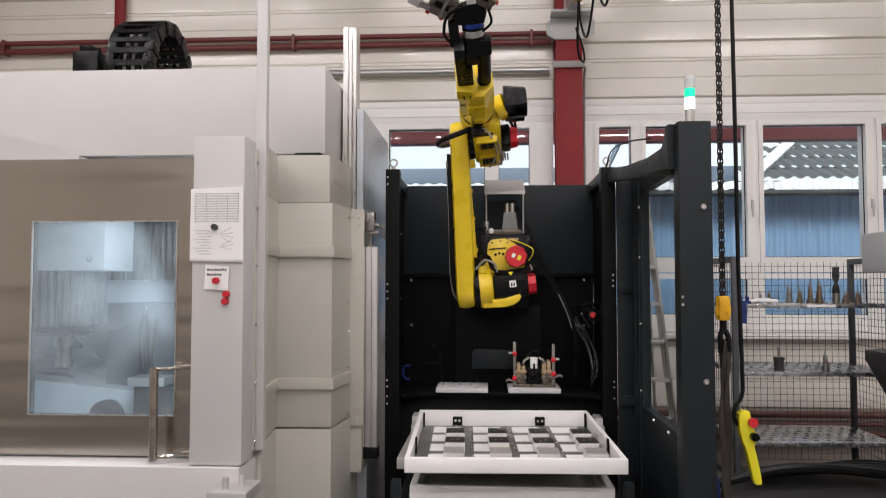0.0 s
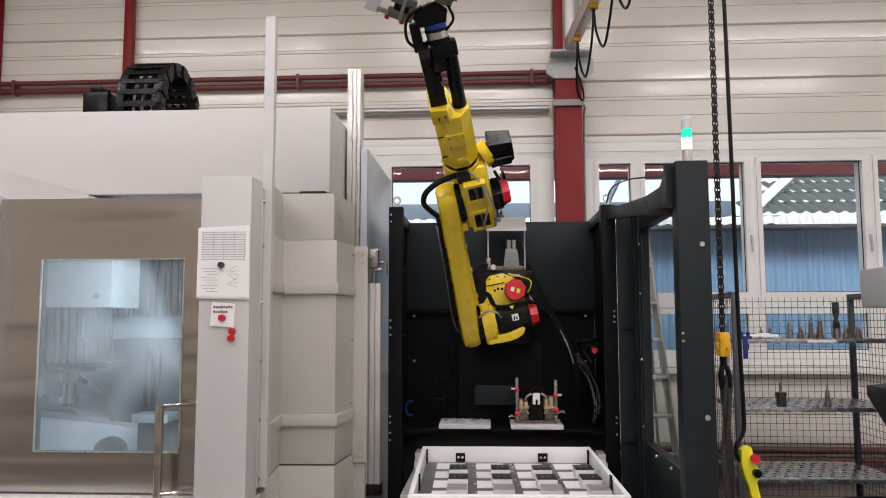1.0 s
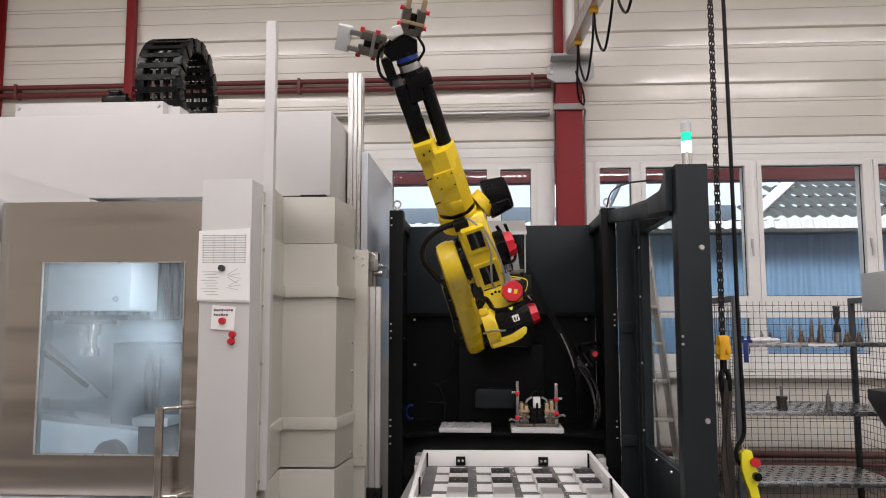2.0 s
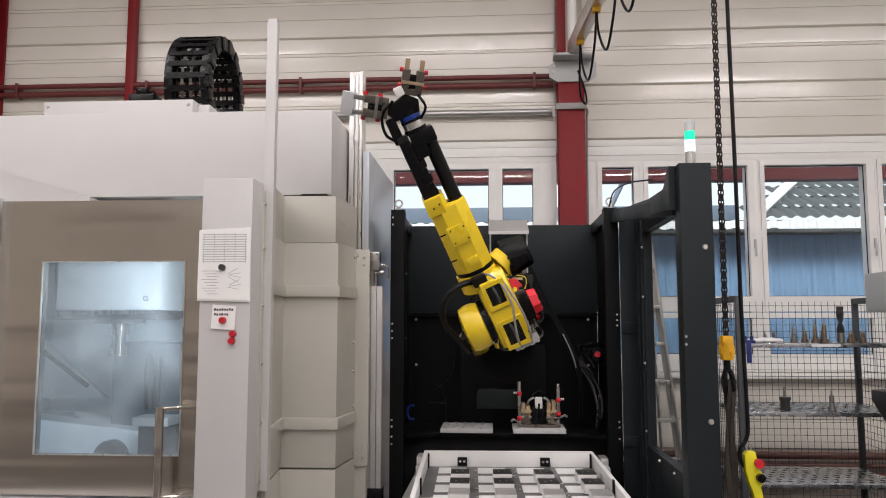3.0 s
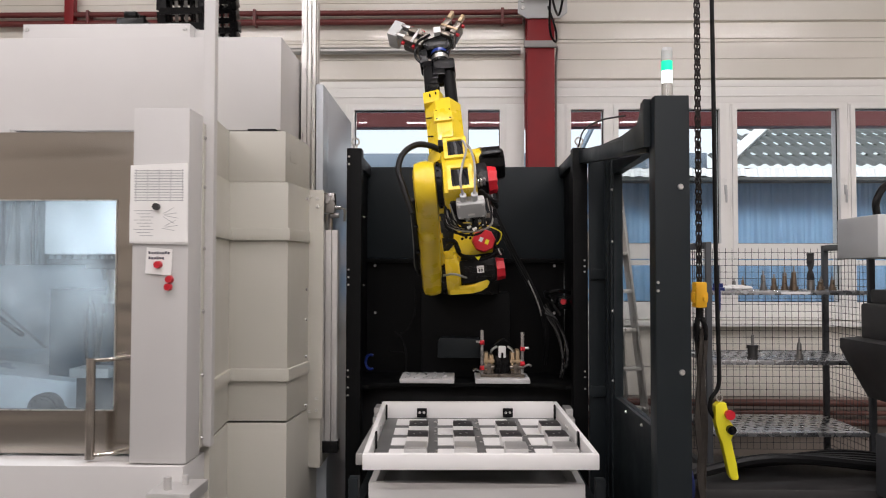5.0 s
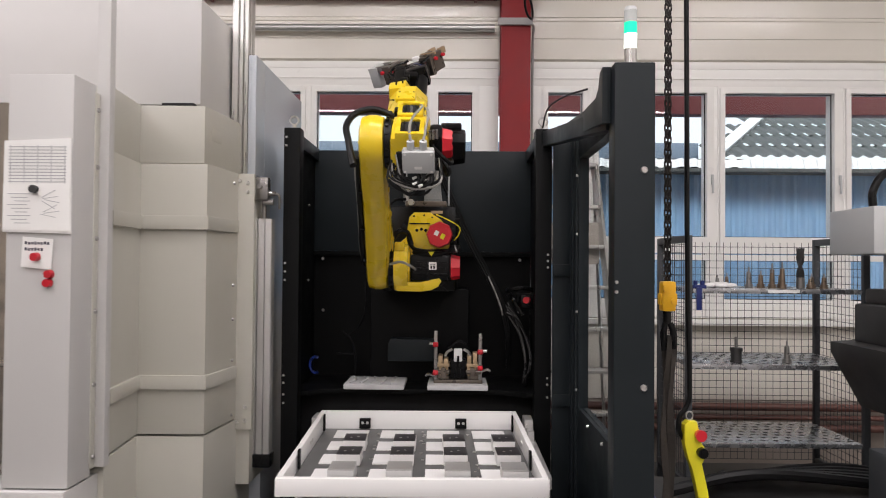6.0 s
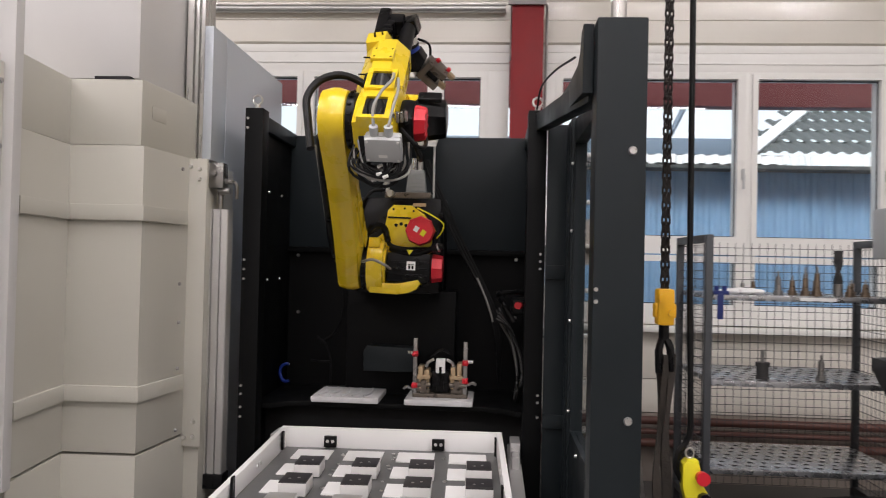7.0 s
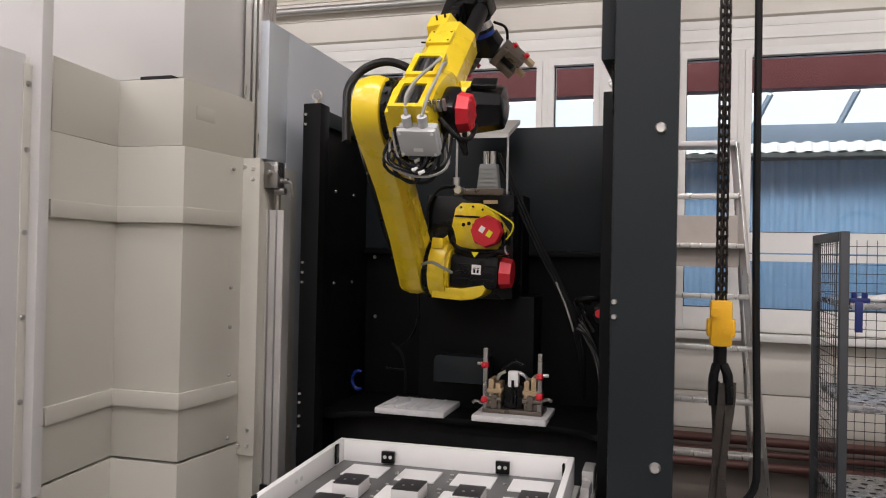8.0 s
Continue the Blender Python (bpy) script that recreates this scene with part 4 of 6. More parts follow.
for pts in ([(0.045, 5.25, 1.06), (0.09, 5.22, 1.06), (0.15, 5.22, 1.06)],
            [(0.15, 5.22, 0.95), (0.15, 5.22, 1.06), (0.125, 5.22, 1.14), (0.08, 5.22, 1.18)],
            [(0.20, 5.24, 1.45), (0.2, 5.24, 1.3), (0.16, 5.24, 1.2), (0.09, 5.24, 1.15)]):
    part("loose_cable", tube(nb(), pts, 0.0055), RUBBER, cell)
bm = nb()
tube(bm, [(-0.052 + 0.030 * math.cos(a), 5.15, 1.01 + 0.042 * math.sin(a)) for a in np.linspace(1.1, 5.2, 12)], 0.008, 8, 2)
part("blue_ring", bm, BLUEDIM, cell, "blue ring switch")
bm = nb()
prism(bm, [(0.345, 1.05), (0.345, 1.14), (0.36, 1.165), (0.58, 1.16), (0.585, 1.05)], "y", 5.02, 5.12, 0.004)
part("dark_box", bm, CELL, cell, "dark grey sheet box")
for x0 in (0.14, 0.555):
    bm = nb()
    box(bm, x0, x0 + 0.30, 4.86, 5.13, 0.928, 0.954, 0.006)
    if x0 < 0.3:
        for k in range(5):
            tube(bm, [(x0 + 0.03 + 0.05 * k, 4.89, 0.956), (x0 + 0.05 + 0.05 * k, 4.98 + 0.02 * (k % 2), 0.958), (x0 + 0.02 + 0.055 * k, 5.1, 0.956)], 0.006, 6, 4)
    solid("deposit_pad", bm, PAD, "pale grey plastic deposit pad on the black table", "pad", group="deposit pads")

# clamping fixture on the pad
fx = thing("clamping_fixture", "tan clamping fixture with red handled clamps on a pad", "fixture", (0.71, 5.0, 0.954))
bm = nb()
box(bm, 0.585, 0.83, 4.92, 5.06, 0.954, 0.972, 0.004)
box(bm, 0.60, 0.66, 4.93, 5.04, 0.972, 0.992, 0.003)
box(bm, 0.755, 0.815, 4.93, 5.04, 0.972, 0.992, 0.003)
part("base_bar", bm, BROWN, fx)
for sx in (-1, 1):
    dx = 0.706 + sx * 0.073
    bm = nb()
    box(bm, dx - 0.026, dx - 0.004, 4.93, 5.03, 0.992, 1.09, 0.004)
    box(bm, dx + 0.002, dx + 0.024, 4.935, 5.03, 0.992, 1.105 if sx > 0 else 1.075, 0.004)
    box(bm, dx - 0.03, dx + 0.03, 4.925, 5.02, 1.035, 1.052, 0.003)
    part("clamp_block", bm, TAN, fx)
    bm = nb()
    box(bm, dx + sx * 0.03 - 0.012, dx + sx * 0.03 + 0.012, 4.93, 5.02, 0.985, 1.04, 0.003)
    cyl(bm, (dx - sx * 0.03, 4.93, 1.01), (dx + sx * 0.045, 4.93, 1.01), 0.011, 12)
    box(bm, dx - 0.012, dx + 0.014, 4.918, 4.94, 0.975, 1.03, 0.003)
    part("clamp_core", bm, BROWN, fx)
    part("clamp_arm", tube(nb(), [(dx - sx * 0.01, 4.94, 1.09), (dx - sx * 0.02, 4.93, 1.11), (dx - sx * 0.045, 4.93, 1.125)], 0.007), ALU, fx)
    cx = 0.706 + sx * 0.112
    part("upright", box(nb(), cx - 0.009, cx + 0.009, 4.925, 4.943, 0.955, 1.205 if sx > 0 else 1.215, 0.003), TOOLSTEEL, fx)
    za, zb = (1.10, 1.02) if sx > 0 else (1.135, 0.995)
    for z in (za, zb):
        bm = nb()
        box(bm, cx - 0.013, cx + 0.013, 4.918, 4.946, z, z + 0.024, 0.004)
        ball(bm, (cx + sx * 0.004, 4.915, z + 0.01), 0.011, 10)
        part("red_clamp", bm, REDCAP, fx, "red clamp")
    part("clamp_rod", cyl(nb(), (cx - 0.02 + sx * 0.014, 4.935, za + 0.016), (cx + 0.02 + sx * 0.014, 4.935, za + 0.016), 0.007, 10), ALU, fx)
    part("clamp_lever", tube(nb(), [(cx + sx * 0.01, 4.93, zb - 0.005), (cx + sx * 0.035, 4.925, zb + 0.004), (cx + sx * 0.05, 4.925, zb - 0.004)], 0.007), TOOLSTEEL, fx)
part("sensor", box(nb(), 0.685, 0.728, 4.94, 4.975, 1.06, 1.125, 0.006), WHITE, fx, "small white sensor block")
bm = nb()
box(bm, 0.668, 0.746, 4.95, 5.03, 0.972, 1.07, 0.006)
box(bm, 0.69, 0.722, 4.935, 4.955, 0.98, 1.05, 0.004)
part("gripper_core", bm, BLACK, fx)
part("core_pin", cyl(nb(), (0.707, 4.934, 1.0), (0.707, 4.934, 1.09), 0.006, 10), BLACK, fx)
part("core_hose", tube(nb(), [(0.66, 4.95, 1.13), (0.706, 4.95, 1.165), (0.75, 4.95, 1.15)], 0.007), BLACK, fx)

# tray drawer
tray = thing("tray", "white framed parts tray holding rows of dark-topped blocks", "tray", (0.54, 4.2, 0.75))
TX0, TX1, TY0, TY1 = 0.078, 0.998, 3.655, 4.715
bm = nb()
box(bm, TX0, TX1, TY1 - 0.022, TY1, 0.745, 0.857, 0.004)
part("frame_bar", bm, WHITE, tray)
part("frame_bar", box(nb(), TX0, TX1, TY0, TY0 + 0.03, 0.77, 0.832, 0.005), WHITE, tray)
for x0 in (TX0, TX1 - 0.022):
    part("frame_bar", prism(nb(), [(TY0 + 0.03, 0.77), (TY0 + 0.03, 0.832), (TY1 - 0.022, 0.856), (TY1 - 0.022, 0.745)], "x", x0, x0 + 0.022, 0.003), WHITE, tray)
part("bottom_plate", box(nb(), TX0 + 0.022, TX1 - 0.022, TY0 + 0.03, TY1 - 0.022, 0.766, 0.774), TRAYGREY, tray, "grey tray bottom plate")
for x in (0.287, 0.736):
    bm = nb()
    box(bm, x - 0.026, x + 0.026, TY1 - 0.04, TY1 - 0.022, 0.78, 0.826, 0.003)
    part("clip", bm, BLACK, tray)
    bm = nb()
    for s in (-0.011, 0.011):
        cyl(bm, (x + s, TY1 - 0.042, 0.805), (x + s, TY1 - 0.039, 0.805), 0.007, 10)
    part("clip_screw", bm, ALU, tray)
for x in (TX0 + 0.026, TX1 - 0.034):
    for y in (4.60, 3.95):
        part("side_stop", box(nb(), x, x + 0.009, y - 0.014, y + 0.014, 0.785, 0.858, 0.003), BLACK, tray)
for r in range(4):
    for c in range(4):
        x, y = 0.163 + 0.207 * c, 4.50 - 0.22 * r
        part("white_plate", box(nb(), x, x + 0.148, y, y + 0.142, 0.774, 0.778), WHITE, tray)
for k in range(26):
    x = 0.345 + 0.207 * (k % 3) + 0.022 * random.random()
    y = 3.80 + 0.85 * random.random()
    part("chip", cyl(nb(), (x, y, 0.774), (x, y, 0.777), 0.004 + 0.004 * random.random(), 7), ALU, tray)
for x, ys in ((TX0 + 0.0225, (4.30, 4.26)), (TX1 - 0.0225, (4.30, 4.26))):
    for y in ys:
        part("rim_bolt", cyl(nb(), (x - 0.003, y, 0.81), (x + 0.003, y, 0.81), 0.008, 10), ALU, tray)
turn = pose(0.54, 4.2, 0, 0, 0, 1.7) @ pose(-0.54, -4.2, 0)
for r in range(3):
    for c in range(4):
        x, y = 0.232 + 0.206 * c + 0.004 * random.random(), 4.247 - 0.225 * r + 0.004 * random.random()
        dark = r < 2
        t = thing("workpiece_block", "milled aluminium block with a dark top in the tray" if dark else "bright milled aluminium block in the tray", "block", (x, y, 0.778), "blocks in the tray")
        part("block_body", box(nb(), x, x + 0.092, y, y + 0.115, 0.778, 0.820, 0.002), BLOCKSIDE, t)
        part("block_top", box(nb(), x + 0.001, x + 0.091, y + 0.001, y + 0.114, 0.820, 0.825, 0.001), BLOCKTOP if dark else ALUDULL, t, "dark oxide top face" if dark else "dull milled top face")
        if dark:
            for sx, sy in ((0.03, 0.04), (0.058, 0.052)):
                part("bore", cyl(nb(), (x + sx, y + sy, 0.8245), (x + sx, y + sy, 0.8262), 0.005, 9), ALU, t)
        t.matrix_world = turn @ Matrix.Translation((x, y, 0.778)) @ pose(0, 0, 0, 0, 0, random.uniform(-1, 1))
tray.rotation_euler.z = radians(1.7)
# drawer runners and lower drawer
for x0 in (0.02, 1.012):
    bm = nb()
    box(bm, x0, x0 + 0.05, 4.0, 4.98, 0.70, 0.75, 0.003)
    box(bm, x0 + 0.005, x0 + 0.045, 4.65, 4.78, 0.75, 0.83, 0.003)
    cyl(bm, (x0 + 0.02, 4.64, 0.80), (x0 + 0.02, 4.66, 0.80), 0.014, 12)
    box(bm, x0 + 0.01, x0 + 0.04, 4.55, 4.68, 0.70, 0.80, 0.004)
    solid("drawer_runner", bm, ALUDULL, "galvanised drawer runner beside the tray", "drawer runner", group="drawer runners")
bm = nb()
box(bm, 0.10, 0.98, 3.80, 3.83, 0.58, 0.68, 0.004)
box(bm, 0.10, 0.98, 3.83, 4.98, 0.58, 0.60)
box(bm, 0.10, 0.13, 3.83, 4.98, 0.60, 0.68, 0.003)
box(bm, 0.95, 0.98, 3.83, 4.98, 0.60, 0.68, 0.003)
solid("lower_drawer", bm, WHITE, "white lower parts drawer under the tray", "drawer")
t = thing("drawer_stand", "anthracite stand under the drawers", "stand", (0.54, 4.4, 0))
for x0 in (0.02, 1.02):
    for y0 in (3.78, 4.90):
        part("leg", box(nb(), x0, x0 + 0.04, y0, y0 + 0.06, 0, 0.7, 0.004), CELL, t)
    part("side_bar", box(nb(), x0, x0 + 0.04, 3.84, 4.90, 0.50, 0.56, 0.004), CELL, t)
part("front_bar", box(nb(), 0.06, 1.02, 3.79, 3.83, 0.50, 0.56, 0.004), CELL, t)

# signal tower
t = thing("signal_tower", "signal lamp tower lit green on the cell post", "signal lamp", (1.238, 3.50, 2.182))
part("foot", cyl(nb(), (1.238, 3.50, 2.182), (1.238, 3.50, 2.235), 0.02), ALU, t)
part("white_lens", cyl(nb(), (1.238, 3.50, 2.235), (1.238, 3.50, 2.282), 0.02), LAMPWHITE, t, "glowing white lens")
part("green_lens", cyl(nb(), (1.238, 3.50, 2.282), (1.238, 3.50, 2.318), 0.02), LAMPGREEN, t, "glowing green lens")
part("clear_lens", cyl(nb(), (1.238, 3.50, 2.318), (1.238, 3.50, 2.355), 0.02), LAMPCLEAR, t)
part("cap", cyl(nb(), (1.238, 3.50, 2.355), (1.238, 3.50, 2.368), 0.021, 20, 0.017), GREY, t)

# hoist chain, hook and pendant
t = thing("chain_hoist", "hoist chain with a yellow hook block and black sling", "hoist", (1.393, 3.677, 1.39))


def chain_links(x, y, z0, z1):
    bm = nb()
    k, z = 0, z0
    while z < z1:
        a = (math.pi / 4) + (k % 2) * math.pi / 2
        dx, dy = math.cos(a), math.sin(a)
        pts = [(x + 0.0055 * sx * dx, y + 0.0055 * sx * dy, z + hz) for sx, hz in ((0, -0.014), (1, -0.009), (1, 0.009), (0, 0.014), (-1, 0.009), (-1, -0.009), (0, -0.014))]
        tube(bm, pts, 0.0032, 5, 0)
        z += 0.0205
        k += 1
    return bm


part("chain", chain_links(1.387, 3.674, 1.505, 3.63), CHAIN, t, kind="stuff")
part("chain", chain_links(1.400, 3.682, 1.505, 3.63), CHAIN, t, kind="stuff")
bm = nb()
box(bm, 1.30, 1.50, 3.60, 3.76, 3.62, 3.80, 0.015)
box(bm, 1.36, 1.42, 3.64, 3.72, 3.80, 3.905, 0.004)
part("hoist_body", bm, HOIST, t)
bm = nb()
box(bm, 1.371, 1.416, 3.65, 3.705, 1.40, 1.50, 0.008)
box(bm, 1.364, 1.423, 3.66, 3.695, 1.42, 1.46, 0.006)
cyl(bm, (1.38, 3.65, 1.475), (1.38, 3.64, 1.475), 0.01)
cyl(bm, (1.405, 3.65, 1.435), (1.405, 3.64, 1.435), 0.008)
part("hook_block", bm, HOIST, t, "yellow hook block")
bm = nb()
cyl(bm, (1.393, 3.677, 1.40), (1.393, 3.677, 1.36), 0.014)
tube(bm, [(1.393, 3.677, 1.37), (1.382, 3.677, 1.345), (1.378, 3.677, 1.315), (1.393, 3.677, 1.295), (1.410, 3.677, 1.308), (1.409, 3.677, 1.328)], 0.009)
tube(bm, [(1.386, 3.672, 1.36), (1.380, 3.668, 1.335), (1.378, 3.668, 1.30), (1.380, 3.67, 1.27)], 0.010)
tube(bm, [(1.40, 3.672, 1.36), (1.409, 3.668, 1.335), (1.411, 3.668, 1.30), (1.41, 3.67, 1.275)], 0.011)
part("hook", bm, BLACK, t)
for dx, ph in ((-0.011, 0.0), (0.012, 1.4), (0.002, 2.6)):
    bm = nb()
    prev = None
    for i in range(30):
        z = 1.32 - i * 0.034
        o = Vector((1.395 + dx + 0.008 * math.sin(i * 0.5 + ph), 3.675 + 0.012 * math.cos(i * 0.33 + ph), z))
        w = 0.010 + 0.003 * math.sin(i * 0.7 + ph)
        tw = 0.5 * math.sin(i * 0.21 + ph)
        e = Vector((w * math.cos(tw), w * math.sin(tw), 0))
        n = Vector((-math.sin(tw), math.cos(tw), 0)) * 0.003
        ring = [bm.verts.new(o + s) for s in (e + n, -e + n, -e - n, e - n)]
        if prev:
            for k in range(4):
                bm.faces.new((prev[k], prev[(k + 1) % 4], ring[(k + 1) % 4], ring[k]))
        prev = ring
    part("sling", bm, SLING, t, "hanging black webbing sling")
t = thing("pendant_control", "yellow pendant control with a red button on a black cable", "pendant control", (1.50, 3.70, 0.75))
bm = nb()
tube(bm, [(1.46, 3.70, 3.64), (1.468, 3.70, 3.0), (1.475, 3.70, 2.2), (1.478, 3.70, 1.6), (1.486, 3.70, 1.18), (1.482, 3.70, 1.09), (1.455, 3.70, 1.045), (1.45, 3.70, 1.0), (1.47, 3.70, 0.965)], 0.0085)
part("cable", bm, RUBBER, t)
bm = nb()
prism(bm, [(1.462, 1.02), (1.476, 1.034), (1.505, 1.03), (1.512, 1.0), (1.510, 0.975), (1.53, 0.945), (1.535, 0.915), (1.522, 0.89), (1.542, 0.80), (1.55, 0.745), (1.545, 0.735), (1.525, 0.735), (1.515, 0.75), (1.488, 0.875), (1.474, 0.91), (1.462, 0.96)], "y", 3.672, 3.715, 0.006)
part("housing", bm, PENDANT, t)
part("red_button", cyl(nb(), (1.512, 3.674, 0.988), (1.512, 3.65, 0.988), 0.017, 18, 0.019), REDCAP, t)
bm = nb()
cyl(bm, (1.518, 3.674, 0.93), (1.518, 3.65, 0.93), 0.017, 16)
box(bm, 1.512, 1.524, 3.644, 3.65, 0.918, 0.942, 0.002)
part("selector", bm, BLACK, t)
part("ring", tube(nb(), [(1.484 + 0.012 * math.cos(a), 3.69, 1.048 + 0.014 * math.sin(a)) for a in np.linspace(0, 6.1, 9)], 0.003, 6, 2), ALU, t)
t = solid("blue_hose", tube(nb(), [(1.33, 3.62, 0.80), (1.36, 3.66, 0.76), (1.39, 3.72, 0.6), (1.42, 3.8, 0.3), (1.5, 3.9, 0.012)], 0.011), DBLUE, "thin blue hose hanging to the floor", "hose")

# ladder
t = thing("step_ladder", "aluminium step ladder leaning behind the cell", "ladder", (1.6, 6.35, 0))
for x0, x1 in ((1.17, 1.28), (1.85, 1.665)):
    bm = nb()
    a, b = Vector((x0, 6.15, 0)), Vector((x1, 6.48, 2.26))
    d = b - a
    m = Matrix.Translation(a) @ d.to_track_quat("Z", "Y").to_matrix().to_4x4()
    box(bm, -0.012, 0.012, -0.03, 0.03, 0, d.length, 0.003, m)
    part("rail", bm, ALU, t)
    bm = nb()
    a, b = Vector((x0, 6.95, 0)), Vector((x1, 6.50, 2.2))
    d = b - a
    m = Matrix.Translation(a) @ d.to_track_quat("Z", "Y").to_matrix().to_4x4()
    box(bm, -0.01, 0.01, -0.02, 0.02, 0, d.length, 0.003, m)
    part("rear_leg", bm, ALU, t)
for k in range(7):
    z = 0.28 + 0.28 * k
    f = z / 2.26
    part("step", box(nb(), 1.17 + 0.11 * f, 1.85 - 0.185 * f, 6.11 + 0.33 * f, 6.19 + 0.33 * f, z - 0.015, z + 0.012, 0.003), ALU, t)
part("platform", box(nb(), 1.28, 1.665, 6.40, 6.56, 2.24, 2.27, 0.005), ALUDULL, t)
part("tool_shelf", box(nb(), 1.27, 1.69, 6.42, 6.44, 1.56, 1.85, 0.004), LADDERPANEL, t, "beige panel on the ladder")

# shelf trolley
sh = thing("shelf_trolley", "grey mesh-sided shelf trolley with perforated shelves", "shelf", (2.55, 5.8, 0))
SX0, SX1, SY0, SY1 = 2.03, 3.04, 5.50, 6.10
for x, y in ((SX0, SY0), (SX1, SY0), (SX0, SY1), (SX1, SY1)):
    part("post", box(nb(), x - 0.018, x + 0.018, y - 0.018, y + 0.018, 0.0, 1.73, 0.004), DGREY, sh)
for x in (SX0, SX1):
    for z in (1.71, 0.30):
        part("side_rail", box(nb(), x - 0.02, x + 0.02, SY0 + 0.022, SY1 - 0.022, z - 0.02, z + 0.02, 0.003), DGREY, sh)
for z in (1.425, 0.99, 0.545):
    s = part("shelf", box(nb(), SX0 + 0.022, SX1 - 0.022, SY0 - 0.01, SY1, z - 0.028, z, 0.003), SHELFSTEEL, sh, "galvanised perforated shelf")
    bm = nb()
    for r in range(7):
        for c in range(13):
            x = SX0 + 0.09 + 0.072 * c + 0.03 * (r % 2)
            if x < SX1 - 0.05:
                y = SY0 + 0.06 + 0.075 * r
                m = Matrix.Translation((x, y, z + 0.0012)) @ Matrix.Diagonal((1, 0.75, 1, 1))
                bmesh.ops.create_circle(bm, cap_ends=True, segments=10, radius=0.016, matrix=m)
    part("perforation", bm, HOLE, s, kind="stuff")


def wire_grid(name, p, u, v, lu, lv, pitch, parent):
    bm = nb()
    p, u, v = Vector(p), Vector(u), Vector(v)
    for i in range(int(lu / pitch) + 1):
        tube(bm, [p + u * pitch * i, p + u * pitch * i + v * lv], 0.0017, 4, 0)
    for i in range(int(lv / pitch) + 1):
        tube(bm, [p + v * pitch * i, p + v * pitch * i + u * lu], 0.0017, 4, 0)
    part(name, bm, WIRE, parent, kind="stuff")


wire_grid("back_mesh", (SX0, SY1 + 0.012, 0.3), (1, 0, 0), (0, 0, 1), SX1 - SX0, 1.41, 0.046, sh)
wire_grid("side_mesh", (SX0, SY0, 0.3), (0, 1, 0), (0, 0, 1), SY1 - SY0, 1.41, 0.046, sh)
wire_grid("side_mesh", (SX1, SY0, 0.3), (0, 1, 0), (0, 0, 1), SY1 - SY0, 1.41, 0.046, sh)
part("label_strip", box(nb(), 2.48, 2.66, SY0 - 0.014, SY0 - 0.0105, 1.403, 1.42), PAPER, sh)


def tool_holder(x, y, z, h, r, material, kind):
    t = thing("tool_holder", "%s milling tool holder standing on the shelf" % kind, "tool holder", (x, y, z), "tool holders")
    bm = nb()
    cyl(bm, (x, y, z), (x, y, z + 0.010), r * 1.25, 16)
    cyl(bm, (x, y, z + 0.010), (x, y, z + 0.015), r * 1.05, 16)
    cyl(bm, (x, y, z + 0.015), (x, y, z + 0.024), r * 1.25, 16)
    cyl(bm, (x, y, z + 0.024), (x, y, z + h * 0.74), r * 0.82, 16, r * 0.62)
    part("cone", bm, material, t)
    bm = nb()
    cyl(bm, (x, y, z + h * 0.74), (x, y, z + h * 0.78), r * 0.5, 12)
    cyl(bm, (x, y, z + h * 0.78), (x, y, z + h), r * 0.24, 10)
    part("shank", bm, TOOLSTEEL, t)


for x, y, h, r, mm, kk in ((2.27, 5.72, 0.10, 0.018, TOOLSTEEL, "steel"), (2.32, 5.70, 0.12, 0.016, BRASS, "bronze"), (2.42, 5.62, 0.17, 0.022, TOOLSTEEL, "steel"),
                           (2.50, 5.72, 0.14, 0.022, BRASS, "bronze"), (2.535, 5.64, 0.17, 0.022, BRASS, "bronze"), (2.56, 5.70, 0.20, 0.022, BRASS, "bronze"), (2.595, 5.64, 0.21, 0.024, BRASS, "bronze"), (2.62, 5.72, 0.14, 0.022, BRASS, "bronze"),
                           (2.80, 5.66, 0.10, 0.022, BRASS, "bronze"), (2.835, 5.72, 0.12, 0.022, BRASS, "bronze"), (2.87, 5.64, 0.12, 0.022, BRASS, "bronze")):
    tool_holder(x + (0.03 if 2.45 < x < 2.7 else 0.0), y, 1.425, h * 0.74, r * 0.88, mm, kk)
t = thing("end_mill", "long dark fluted cutter standing on the shelf", "cutter", (2.74, 5.66, 1.425))
bm = nb()
cyl(bm, (2.74, 5.66, 1.425), (2.74, 5.66, 1.49), 0.024, 16)
part("shank", bm, TOOLSTEEL, t)
bm = nb()
for k in range(12):
    m = Matrix.Translation((2.74, 5.66, 1.49 + 0.0145 * k)) @ Matrix.Rotation(0.28 * k, 4, "Z")
    box(bm, -0.02, 0.02, -0.011, 0.011, 0, 0.0146, 0.0, m)
part("flutes", bm, DARKMACH, t)
t = thing("face_mill", "dark face mill standing on the middle shelf", "cutter", (2.34, 5.6, 0.99))
bm = nb()
cyl(bm, (2.34, 5.6, 0.99), (2.34, 5.6, 1.0), 0.035, 18)
cyl(bm, (2.34, 5.6, 1.0), (2.34, 5.6, 1.055), 0.03, 18)
cyl(bm, (2.34, 5.6, 1.055), (2.34, 5.6, 1.075), 0.036, 14)
part("body", bm, DARKMACH, t)
part("shank", cyl(nb(), (2.34, 5.6, 1.075), (2.34, 5.6, 1.14), 0.01, 10), TOOLSTEEL, t)
tool_holder(2.635, 5.6, 0.99, 0.13, 0.022, TOOLSTEEL, "steel")
bm = nb()
